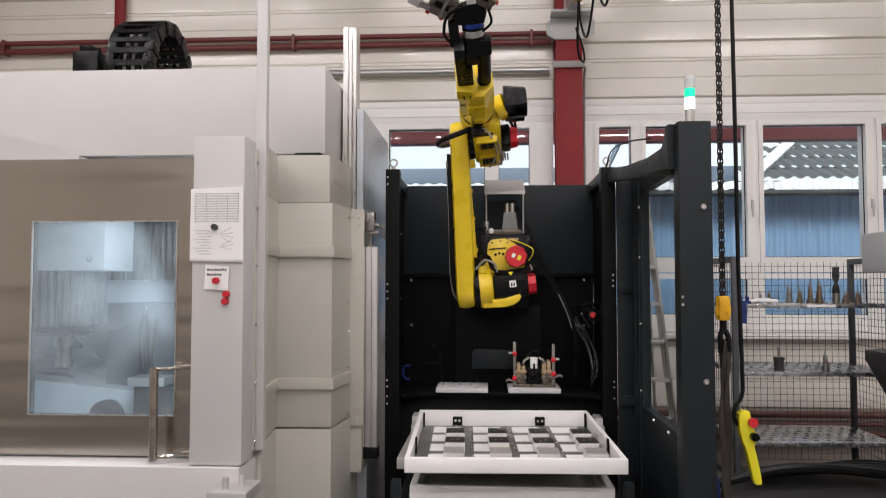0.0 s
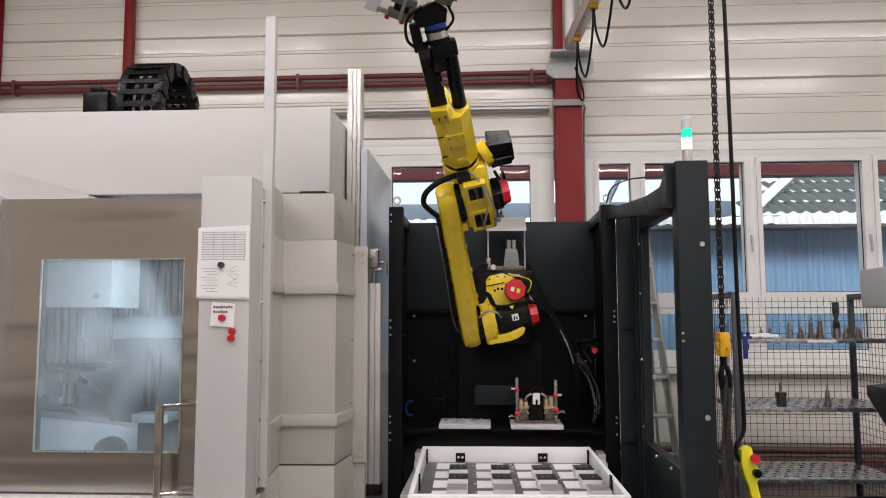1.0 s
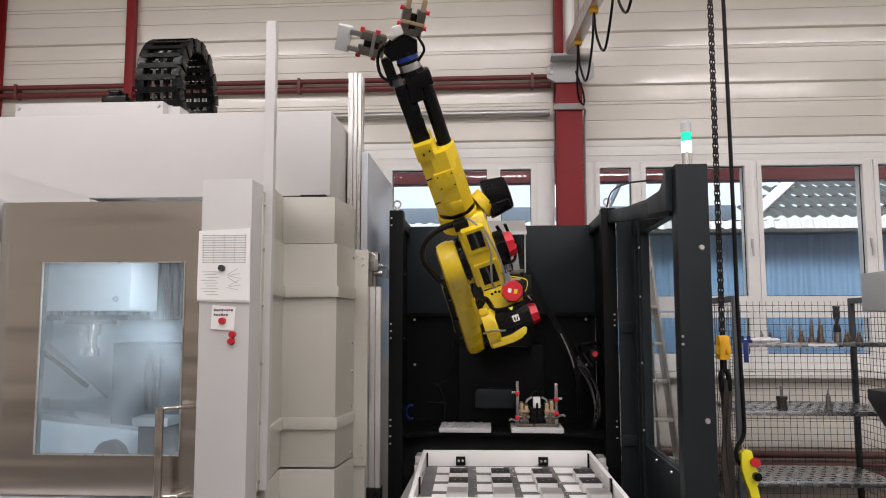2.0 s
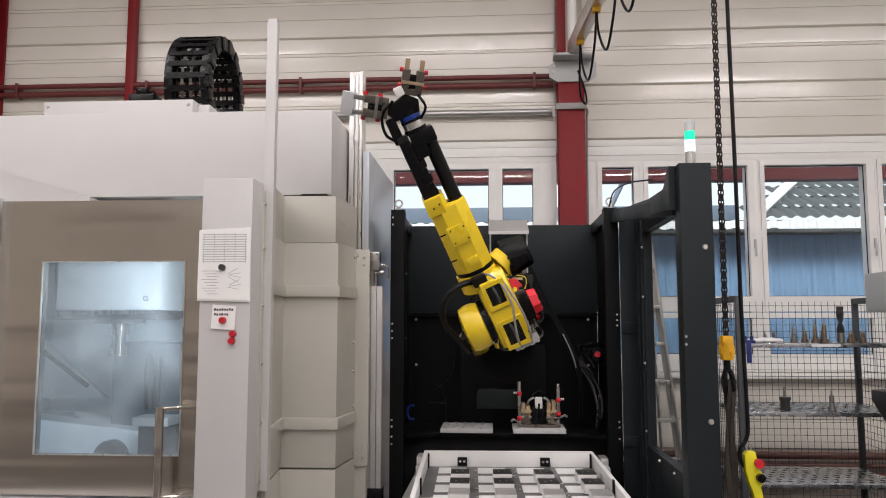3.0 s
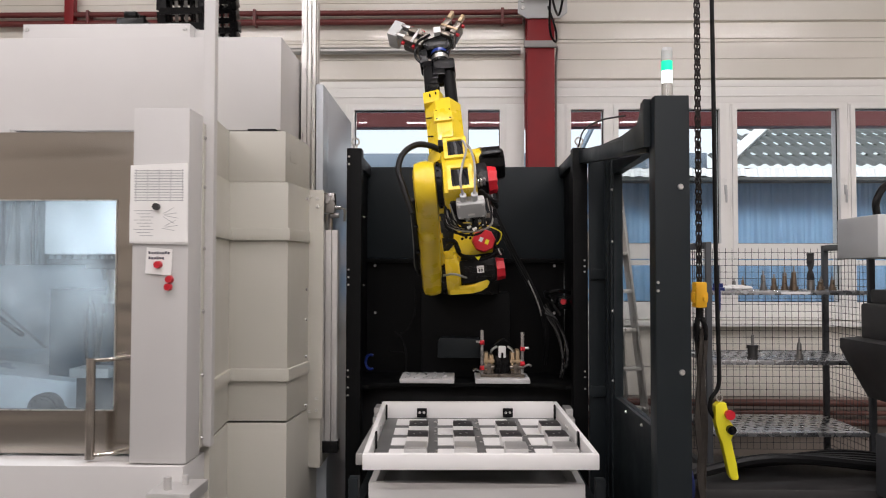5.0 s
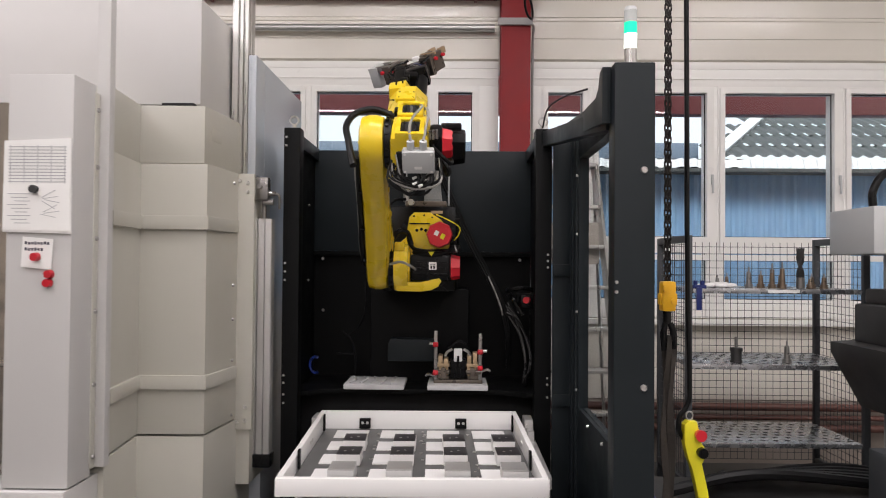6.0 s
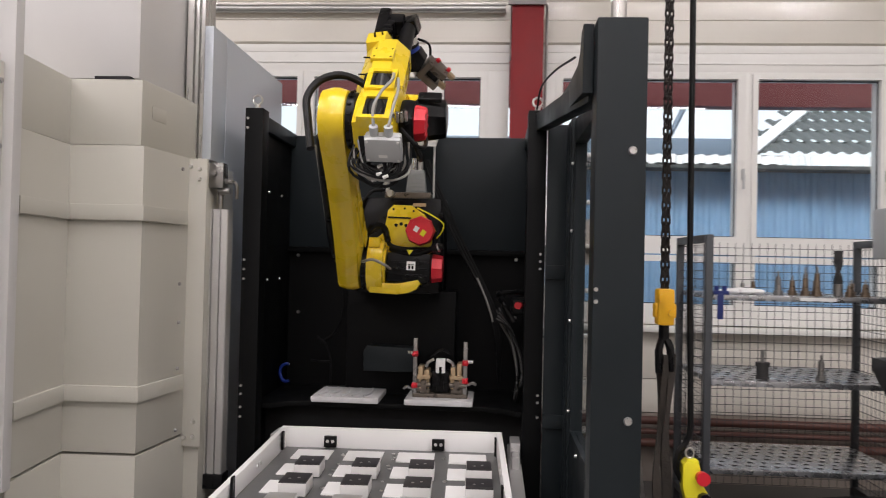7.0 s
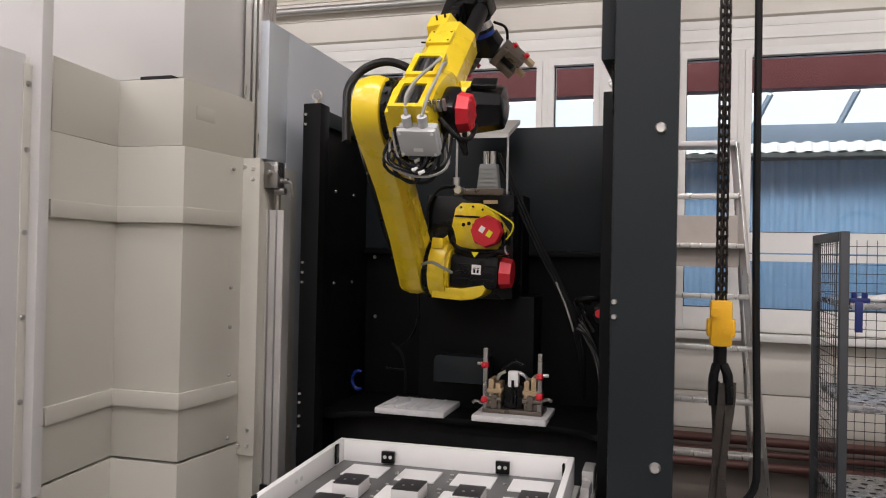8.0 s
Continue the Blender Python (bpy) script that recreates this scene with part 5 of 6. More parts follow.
for i in range(14):
    a, rr = i * 2.4, 0.02 + 0.006 * i
    ball(bm, (2.22 + rr * math.cos(a) * 1.1, 5.66 + rr * math.sin(a) * 0.6, 1.433 + 0.006 * (i % 3)), 0.03, 8, (1.3, 1, 0.5))
solid("rag", bm, CLOTH, "crumpled white cleaning rag on the top shelf", "rag")
bm = nb()
box(bm, 2.052, 2.13, 5.485, 5.53, 1.425, 1.445, 0.004)
box(bm, 2.07, 2.10, 5.475, 5.489, 1.30, 1.43, 0.004)
cyl(bm, (2.07, 5.5, 1.425), (2.07, 5.5, 1.47), 0.012, 10)
cyl(bm, (2.11, 5.5, 1.425), (2.11, 5.5, 1.47), 0.012, 10)
solid("blue_gauge", bm, DBLUE, "blue holder clipped on the top shelf", "holder")
bm = nb()
for k in range(5):
    tube(bm, [(1.75 + 0.1 * k, 4.95 + 0.08 * k, 0.42), (2.2, 5.0 + 0.09 * k, 0.50 - 0.03 * k), (2.8, 5.1 + 0.07 * k, 0.44), (3.3, 5.0 + 0.06 * k, 0.40)], 0.028, 8, 5)
part("hose", bm, RUBBER, thing("hose_coil", "coiled thick black hoses on a low bench", "hose", (2.5, 5.2, 0.35)))
solid("low_bench", box(nb(), 1.7, 3.6, 4.85, 5.42, 0.30, 0.37, 0.008), DARKMACH, "dark low bench under the hoses", "bench")
solid("bench_foot", box(nb(), 1.8, 3.5, 5.05, 5.25, 0.0, 0.30), DARKMACH, "dark foot under the low bench", "bench foot")

# machine beside the shelf
t = thing("lathe", "dark workshop machine with a grey box and a bent hose", "lathe", (3.3, 5.0, 0))
bm = nb()
box(bm, 2.76, 3.6, 4.9, 5.35, 1.62, 1.86, 0.012)
part("control_box", bm, GREY, t, "light grey control box")
bm = nb()
prism(bm, [(2.74, 1.15), (2.74, 1.09), (2.90, 0.80), (3.5, 0.72), (3.5, 1.20)], "y", 4.75, 5.3, 0.01)
box(bm, 2.84, 3.5, 4.85, 5.25, 1.15, 1.36, 0.02)
box(bm, 2.90, 3.5, 4.85, 5.25, 1.36, 1.44, 0.015)
part("chip_guard", bm, DARKMACH, t, "dark cast chip guard")
part("upright", box(nb(), 3.05, 3.6, 5.0, 5.35, 0.0, 1.7, 0.02), GREY, t)
part("bent_hose", tube(nb(), [(2.80, 4.98, 1.86), (2.80, 4.98, 1.94), (2.86, 4.98, 2.03), (3.0, 4.98, 2.06), (3.15, 4.98, 2.0)], 0.02), RUBBER, t)
part("coolant_tank", box(nb(), 2.70, 3.5, 4.5, 4.85, 0.35, 0.68, 0.015), DGREY, t)
part("knob", cyl(nb(), (2.95, 4.86, 1.47), (2.95, 4.80, 1.47), 0.03, 14), mat("green_knob", (0.1, 0.35, 0.05), 0.4), t)
for ob in [o for o in scene.objects if o.parent is None and o.get("category") == "hoist"]:
    ob.location.x += 0.012


# ---------- robot ----------
robot = thing("industrial_robot", "yellow six-axis industrial robot with a double gripper", "robot", (0.462, 4.874, 1.583))
L2, J2DROP, FORE, WRIST = 0.838, -0.048, 0.077, 0.885


def lp(name, bm, material, parent, label=""):
    return part(name, bm, material, parent, label, local=True)


# fixed base with its connector panel
base = lp("base", box(nb(), -0.15, 0.23, 0.10, 0.27, -0.17, 0.262, 0.01), BLACK, robot, "black robot base bolted to the riser")
lp("connector_plate", box(nb(), -0.03, 0.18, 0.105, 0.26, 0.262, 0.29, 0.004), BROWN, base)
bm = nb()
prism(bm, [(0.063, 0.29), (0.157, 0.29), (0.145, 0.395), (0.075, 0.395)], "y", 0.12, 0.18, 0.006)
for k in range(5):
    box(bm, 0.072, 0.148, 0.117, 0.121, 0.30 + 0.018 * k, 0.308 + 0.018 * k)
lp("connector", bm, CONNGREY, base, "grey multi-pin connector")
for p, q, r in (((0.095, 0.15, 0.395), (0.095, 0.15, 0.45), 0.013), ((0.126, 0.15, 0.395), (0.126, 0.15, 0.45), 0.013), ((-0.03, 0.14, 0.29), (-0.03, 0.14, 0.34), 0.016), ((0.0, 0.13, 0.28), (0.0, 0.05, 0.28), 0.016)):
    lp("gland", cyl(nb(), p, q, r, 12), ALU, base)
bm = nb()
prism(bm, [(0.10, 0.50), (0.10, 0.52), (0.36, 0.62), (0.36, 0.60)], "x", -0.04, 0.20, 0.002)
for x in (-0.03, 0.19):
    cyl(bm, (x, 0.14, 0.27), (x, 0.14, 0.53), 0.005, 8)
lp("cover_plate", bm, ALUDULL, base, "grey sheet cover on two rods")
lp("panel_label", box(nb(), 0.10, 0.16, 0.096, 0.0995, 0.225, 0.24), TAN, base)
lp("base_cable", tube(nb(), [(-0.03, 0.12, 0.30), (-0.09, 0.1, 0.29), (-0.135, 0.08, 0.22), (-0.14, 0.08, 0.12)], 0.008), RUBBER, base)

# turret, axis 1
bm = nb()
prism(bm, [(-0.065, -0.10), (-0.065, 0.06), (-0.02, 0.10), (-0.005, 0.20), (0.02, 0.225), (0.10, 0.225), (0.155, 0.19), (0.21, 0.12), (0.19, 0.02), (0.10, -0.02), (0.02, -0.10)], "y", 0.0, 0.10, 0.008)
cyl(bm, (-0.072, 0, J2DROP), (-0.005, 0, J2DROP), 0.115, 36)
cyl(bm, (-0.005, 0, J2DROP), (0.005, 0, J2DROP), 0.085, 30)
prism(bm, [(-0.06, -0.165), (0.06, -0.168), (0.11, -0.160), (0.145, -0.142), (0.16, -0.115), (0.15, -0.10), (0.06, -0.12), (0.0, -0.12), (-0.06, -0.10)], "y", -0.07, 0.09, 0.006)
box(bm, -0.07, -0.02, -0.09, -0.02, 0.03, 0.075, 0.008)
turret = lp("turret", bm, YELLOW, robot, "yellow cast turret")
bm = nb()
for k in range(4):
    cyl(bm, (0.035 + 0.022 * k, -0.001, 0.135 + 0.006 * (k % 2)), (0.035 + 0.022 * k, 0.004, 0.135 + 0.006 * (k % 2)), 0.008, 10)
for x, z in ((0.02, 0.205), (0.07, 0.21), (0.11, 0.20)):
    cyl(bm, (x, -0.0015, z), (x, 0.004, z), 0.005, 8)
box(bm, -0.003, 0.10, -0.003, 0.002, 0.165, 0.172)
lp("recesses", bm, BLACK, turret)
bm = nb()
cyl(bm, (0.149, -0.058, 0.112), (0.149, 0.02, 0.112), 0.058, 8)
tube(bm, [(0.02, -0.04, 0.03), (0.08, -0.06, 0.015), (0.16, -0.06, 0.02), (0.21, -0.03, 0.05), (0.2, 0.03, 0.12)], 0.012)
tube(bm, [(0.0, -0.03, 0.07), (0.03, -0.055, 0.04), (0.1, -0.065, 0.03), (0.2, -0.04, 0.035)], 0.010)
tube(bm, [(-0.08, -0.06, 0.09), (-0.05, -0.07, 0.125), (-0.01, -0.06, 0.12), (0.01, -0.05, 0.06)], 0.014)
lp("axis_motor", bm, BLACK, turret, "black servo motor with cables")
bm = nb()
cyl(bm, (0.149, -0.058, 0.112), (0.149, -0.095, 0.112), 0.066, 8, 0.060)
for k in range(8):
    a = k * math.pi / 4
    cyl(bm, (0.149 + 0.05 * math.cos(a), -0.094, 0.112 + 0.05 * math.sin(a)), (0.149 + 0.05 * math.cos(a), -0.099, 0.112 + 0.05 * math.sin(a)), 0.007, 8)
lp("motor_cap", bm, REDCAP, turret, "red octagonal motor cap")
lp("grab_wire", tube(nb(), [(0.13, -0.045, 0.212), (0.19, -0.05, 0.185), (0.245, -0.05, 0.15), (0.243, -0.045, 0.115), (0.22, -0.03, 0.085)], 0.0035, 6, 6), PENDANT, turret, "bent yellow wire bracket")
for k in range(4):
    lp("plug", cyl(nb(), (0.055 + 0.03 * k, -0.055, 0.030 - 0.004 * k), (0.075 + 0.03 * k, -0.058, 0.026 - 0.004 * k), 0.014, 10), BLACK, turret)
bm = cyl(nb(), (0.205, -0.05, 0.04), (0.235, -0.055, 0.045), 0.018, 12)
cyl(bm, (0.235, -0.055, 0.045), (0.250, -0.057, 0.05), 0.013, 12)
lp("plug", bm, BLACK, turret, "black round cable plug")
lp("wire_clip", cyl(nb(), (0.225, -0.05, 0.185), (0.245, -0.052, 0.185), 0.012, 10), BLACK, turret)
lp("plug_ring", cyl(nb(), (0.228, -0.054, 0.043), (0.234, -0.055, 0.045), 0.0195, 12), ALU, turret)
bm = nb()
m = Matrix.Translation((0.135, -0.0965, 0.118)) @ Matrix.Rotation(0.5, 4, "Y")
box(bm, -0.010, 0.010, -0.0008, 0.0008, -0.012, 0.012, 0, m)
lp("sticker", bm, PAPER, turret)
bm = nb()
m = Matrix.Translation((0.165, -0.0965, 0.102)) @ Matrix.Rotation(0.5, 4, "Y")
box(bm, -0.010, 0.010, -0.0008, 0.0008, -0.013, 0.013, 0, m)
lp("warning_sticker", bm, PENDANT, turret)
lp("warning_triangle", prism(nb(), [(0.095, 0.028), (0.125, 0.028), (0.11, 0.005)], "y", -0.082, -0.080), PENDANT, turret)
bm = nb()
box(bm, 0.005, 0.205, -0.068, 0.065, J2DROP - 0.068, J2DROP + 0.065, 0.022)
for k in range(3):
    box(bm, 0.03, 0.19, -0.0705, 0.0, J2DROP + 0.02 - 0.028 * k, J2DROP + 0.027 - 0.028 * k, 0.002)
box(bm, 0.10, 0.17, -0.03, 0.03, J2DROP + 0.064, J2DROP + 0.09, 0.006)
lp("shoulder_motor", bm, BLACK, turret, "black finned shoulder motor")
bm = nb()
cyl(bm, (0.205, 0, J2DROP), (0.250, 0, J2DROP), 0.064, 8, 0.056)
lp("shoulder_cap", bm, REDCAP, turret, "red motor cap")
lp("sticker", box(nb(), 0.098, 0.136, -0.0712, -0.0700, J2DROP - 0.012, J2DROP + 0.026), PAPER, turret)
bm = nb()
for x in (0.106, 0.12):
    box(bm, x, x + 0.008, -0.0720, -0.0713, J2DROP - 0.006, J2DROP + 0.008)
    box(bm, x - 0.001, x + 0.009, -0.0720, -0.0713, J2DROP + 0.011, J2DROP + 0.014)
lp("sticker_print", bm, BLACK, turret)
bm = nb()
cyl(bm, (-0.098, 0, J2DROP), (-0.072, 0, J2DROP), 0.105, 36)
for k in range(16):
    a = k * math.pi / 8
    cyl(bm, (-0.085, 0.1 * math.cos(a), J2DROP + 0.1 * math.sin(a)), (-0.085, 0.112 * math.cos(a), J2DROP + 0.112 * math.sin(a)), 0.007, 6)
lp("bearing_ring", bm, BLACK, turret)


def outline(r0, r1, length, waist):
    """Side outline of the arm: two round ends and slightly waisted flanks."""
    pts = []
    for a in np.linspace(math.pi, 2 * math.pi, 15):
        pts.append((r0 * math.cos(a), r0 * math.sin(a)))
    pts += [(waist, length * 0.3), (waist * 0.98, length * 0.65)]
    for a in np.linspace(0, math.pi, 15):
        pts.append((r1 * math.cos(a), length + r1 * math.sin(a)))
    pts += [(-waist * 0.98, length * 0.65), (-waist, length * 0.3)]
    return pts


bm = nb()
prism(bm, outline(0.112, 0.115, L2, 0.088), "x", -0.207, -0.100, 0.040)
for v in bm.verts:
    v.co.x += 0.042 * max(0.0, min(1.0, v.co.z / L2))
box(bm, -0.10, -0.075, -0.05, 0.05, 0.18, 0.66, 0.012)
box(bm, -0.085, -0.035, -0.06, -0.02, L2 - 0.15, L2 - 0.10, 0.008)
lower = lp("lower_arm", bm, YELLOW, robot, "yellow cast lower arm")
bm = nb()
tube(bm, [(-0.19, 0.05, -0.06), (-0.215, 0.0, 0.02), (-0.215, -0.03, 0.2), (-0.20, -0.04, 0.4), (-0.19, -0.04, 0.6), (-0.18, -0.02, L2 - 0.06)], 0.013)
lp("arm_cable", bm, RUBBER, lower, "black cable strapped along the arm")
bm = nb()
tube(bm, [(-0.15, 0.09, -0.12), (-0.22, 0.05, -0.05), (-0.235, 0.02, 0.08), (-0.222, -0.02, 0.25), (-0.205, -0.035, 0.5), (-0.195, -0.03, 0.74)], 0.006)
lp("pale_arm_cable", bm, WCABLE, lower, "pale cable loop")
for z in (0.12, 0.36, 0.6):
    lp("cable_clip", box(nb(), -0.222 + 0.05 * z, -0.19 + 0.05 * z, -0.065, 0.02, z - 0.006, z + 0.006, 0.002), BLACK, lower)

for k in range(8):
    a = k * math.pi / 4
    lp("hub_screw", cyl(nb(), (-0.1655, 0.07 * math.cos(a), L2 + 0.07 * math.sin(a)), (-0.160, 0.07 * math.cos(a), L2 + 0.07 * math.sin(a)), 0.008, 8), YELLOW, lower)
lp("arm_web", prism(nb(), [(-0.028, 0.16), (0.028, 0.16), (0.022, 0.62), (-0.022, 0.62)], "x", -0.0755, -0.070, 0.002), YELLOW, lower, "cast web inside the arm")
for z in (0.22, 0.40, 0.56):
    lp("web_boss", cyl(nb(), (-0.071, 0, z), (-0.064, 0, z), 0.012, 10), YELLOW, lower)
lp("pale_lead", tube(nb(), [(-0.085, -0.075, 0.12), (-0.03, -0.10, 0.17), (0.02, -0.11, 0.15), (0.035, -0.09, 0.10)], 0.006, 8, 6), WCABLE, lower, "pale lead looped to the motor")

# elbow, axis 3
bm = nb()
prism(bm, [(-0.085, -0.13), (-0.10, -0.02), (-0.085, 0.08), (-0.05, 0.17), (0.0, 0.215), (0.15, 0.215), (0.165, 0.15), (0.13, 0.02), (0.08, -0.10), (0.05, -0.13)], "x", -0.035, 0.118, 0.028)
cyl(bm, (0.0, FORE, 0.15), (0.0, FORE, 0.235), 0.098, 28)
cyl(bm, (0.11, 0.09, 0.20), (0.155, 0.10, 0.215), 0.07, 20)
elbow = lp("elbow", bm, YELLOW, robot, "yellow elbow housing")
bm = nb()
cyl(bm, (-0.062, 0, 0), (-0.033, 0, 0), 0.10, 36)
for k in range(18):
    a = k * math.pi / 9
    cyl(bm, (-0.05, 0.094 * math.cos(a), 0.094 * math.sin(a)), (-0.05, 0.108 * math.cos(a), 0.108 * math.sin(a)), 0.008, 6)
cyl(bm, (0.0, FORE, 0.23), (0.0, FORE, 0.255), 0.090, 28)
lp("bearing_ring", bm, BLACK, elbow)
for k in range(6):
    a = 0.3 + k * 0.42
    lp("ring_screw", cyl(nb(), (-0.0665, -0.085 * math.cos(a), 0.085 * math.sin(a)), (-0.061, -0.085 * math.cos(a), 0.085 * math.sin(a)), 0.006, 8), TOOLSTEEL, elbow)
for k in range(5):
    lp("terminal", box(nb(), 0.09 + 0.014 * k, 0.10 + 0.014 * k, -0.10, -0.06, -0.10 + 0.004 * k, -0.088 + 0.004 * k, 0.002), TOOLSTEEL, elbow)
for b in ((0.005, 0.085, -0.1025, -0.06, -0.118, -0.005), (0.0, 0.075, -0.090, -0.03, 0.085, 0.185), (-0.01, 0.10, -0.03, 0.06, -0.138, -0.10)):
    lp("cable_opening", box(nb(), *b, 0.008), HOLE, elbow, "dark cable opening")
    if b[2] < -0.08:
        rim = ring_frame(nb(), "y", b[2] - 0.007, b[2] + 0.03, (b[0] - 0.016, b[1] + 0.016, b[4] - 0.016, b[5] + 0.016), (b[0] + 0.002, b[1] - 0.002, b[4] + 0.002, b[5] - 0.002))
        lp("opening_rim", rim, YELLOW, elbow, "raised yellow rim of the opening")
        for k in range(3):
            x = b[0] + 0.02 + 0.02 * k
            lp("inner_cable", tube(nb(), [(x, b[2] + 0.004, b[4] + 0.006), (x + 0.008 * (k - 1), b[2] - 0.004, (b[4] + b[5]) / 2), (x - 0.005, b[2] + 0.004, b[5] - 0.006)], 0.006, 6, 4), GCABLE if k == 1 else RUBBER, elbow)
bm = nb()
box(bm, 0.118, 0.172, -0.062, 0.062, -0.062, 0.062, 0.016)
lp("elbow_motor", bm, BLACK, elbow, "black elbow motor")
bm = nb()
cyl(bm, (0.172, 0, 0), (0.210, 0, 0), 0.066, 8, 0.058)
for k in range(8):
    a = k * math.pi / 4
    cyl(bm, (0.207, 0.045 * math.cos(a), 0.045 * math.sin(a)), (0.213, 0.045 * math.cos(a), 0.045 * math.sin(a)), 0.008, 8)
lp("elbow_cap", bm, REDCAP, elbow, "red motor cap")
bm = nb()
prism(bm, [(0.025, 0.165), (0.055, 0.13), (0.145, 0.12), (0.195, 0.155), (0.203, 0.245), (0.165, 0.295), (0.065, 0.285), (0.03, 0.235)], "x", 0.145, 0.268, 0.012)
for v in bm.verts:
    f = (v.co.x - 0.145) / 0.13
    v.co.y = 0.115 + (v.co.y - 0.115) * (1 - 0.22 * f)
    v.co.z = 0.215 + (v.co.z - 0.215) * (1 - 0.22 * f)
box(bm, 0.16, 0.25, 0.012, 0.03, 0.18, 0.23, 0.008)
lp("motor_cover", bm, BLACK, elbow, "faceted black motor cover")
bm = nb()
box(bm, 0.018, 0.142, -0.05, 0.045, -0.178, -0.128, 0.008)
box(bm, 0.016, 0.144, -0.052, 0.047, -0.160, -0.157, 0.001)
cyl(bm, (0.05, -0.05, -0.15), (0.05, -0.085, -0.15), 0.015, 14)
cyl(bm, (0.10, -0.05, -0.15), (0.10, -0.085, -0.15), 0.015, 14)
lp("junction_box", bm, GREY, elbow, "grey junction box with two glands")
for sx in (0.028, 0.132):
    for sy in (-0.04, 0.035):
        lp("box_screw", cyl(nb(), (sx, sy, -0.178), (sx, sy, -0.180), 0.005, 8), PAPER, elbow)
lp("box_label", box(nb(), 0.065, 0.095, 0.012, 0.024, -0.1795, -0.1785), PAPER, elbow)
for pts, r, mm in (([(0.05, -0.085, -0.15), (0.045, -0.125, -0.10), (0.06, -0.135, -0.02), (0.085, -0.125, 0.08), (0.075, -0.09, 0.18), (0.04, -0.04, 0.225), (0.0, -0.02, 0.23)], 0.0055, WCABLE),
                   ([(0.10, -0.085, -0.15), (0.11, -0.12, -0.09), (0.115, -0.125, 0.0), (0.105, -0.11, 0.1), (0.085, -0.06, 0.2)], 0.0055, WCABLE),
                   ([(-0.01, -0.02, -0.14), (0.01, 0.05, -0.18), (0.05, 0.085, -0.175), (0.1, 0.07, -0.17), (0.14, 0.03, -0.13)], 0.0035, WCABLE),
                   ([(-0.03, 0.02, -0.13), (-0.01, 0.06, -0.19), (0.06, 0.08, -0.2), (0.12, 0.07, -0.17)], 0.0035, WCABLE),
                   ([(0.17, 0.04, -0.06), (0.2, 0.07, -0.1), (0.19, 0.11, -0.06), (0.16, 0.11, 0.05)], 0.009, RUBBER),
                   ([(0.13, -0.03, -0.08), (0.19, 0.02, -0.11), (0.21, 0.06, -0.05), (0.2, 0.09, 0.06)], 0.008, RUBBER)):
    lp("cable", tube(nb(), pts, r), mm, elbow)
rng = random.Random(5)
for k in range(16):
    x0, x1 = rng.uniform(-0.03, 0.05), rng.uniform(0.08, 0.17)
    sag, dep = rng.uniform(0.075, 0.125), rng.uniform(-0.215, -0.14)
    xm = (x0 + x1) / 2 + rng.uniform(-0.03, 0.03)
    pts = [(x0, rng.uniform(-0.01, 0.03), -0.09), (x0 - 0.015, sag * 0.6, dep * 0.9), (xm, sag, dep), (x1, sag * 0.7, dep * 0.95), (x1 + rng.uniform(-0.02, 0.02), 0.02, -0.09)]
    lp("cable", tube(nb(), pts, rng.choice((0.0035, 0.0045, 0.0055)), 6, 5), WCABLE if k % 5 == 0 else RUBBER, elbow)
    if k % 3 == 0:
        lp("plug", cyl(nb(), (xm, sag, dep), (xm + 0.018, sag - 0.006, dep + 0.004), 0.007, 8), PAPER, elbow, "small white cable plug")
bm = nb()
tube(bm, [(-0.185, 0.04, -0.12), (-0.215, -0.01, 0.0), (-0.232, -0.035, 0.09), (-0.205, -0.05, 0.175), (-0.14, -0.05, 0.225), (-0.07, -0.03, 0.225), (-0.01, 0.0, 0.20)], 0.0145, 10)
box(bm, -0.04, 0.03, -0.06, 0.0, 0.19, 0.235, 0.008)
lp("hose_loop", bm, RUBBER, elbow, "thick black cable hose bent over the elbow")

# forearm, axis 4
bm = nb()
oc = [(0.096 * math.cos(a), 0.098 * math.sin(a)) for a in np.linspace(math.pi / 8, 2 * math.pi + math.pi / 8, 9)[:-1]]
prism(bm, oc, "z", 0.252, 0.585, 0.014)
prism(bm, [(-0.094, -0.08), (-0.015, -0.094), (0.005, -0.06), (0.005, 0.06), (-0.015, 0.094), (-0.094, 0.08)], "z", 0.56, 0.645, 0.008)
box(bm, -0.05, 0.04, -0.103, -0.08, 0.40, 0.49, 0.005)
box(bm, -0.02, 0.035, -0.100, -0.08, 0.285, 0.325, 0.004)
forearm = lp("forearm", bm, YELLOW, robot, "yellow hollow forearm casing")
for x, z in ((-0.035, 0.415), (-0.035, 0.475), (0.03, 0.475), (0.03, 0.415), (-0.06, 0.60), (-0.03, 0.61)):
    lp("casing_screw", cyl(nb(), (x, -0.1040, z), (x, -0.082, z), 0.004, 8), BLACK, forearm)
for z in (0.33, 0.46):
    lp("casing_slot", box(nb(), -0.088, -0.06, -0.07, -0.066, z, z + 0.006), BLACK, forearm)
lp("cable_inlet", cyl(nb(), (0.045, 0, 0.580), (0.045, 0, 0.590), 0.036, 20), BLACK, forearm)
bm = nb()
prism(bm, [(-0.055, 0.62), (0.055, 0.62), (0.05, 0.72), (0.06, 0.82), (0.058, 0.92), (0.03, 0.945), (-0.03, 0.945), (-0.058, 0.92), (-0.06, 0.82), (-0.05, 0.72)], "x", -0.086, -0.035, 0.012)
lp("wrist_fork", bm, BLACK, forearm, "glossy black wrist fork")
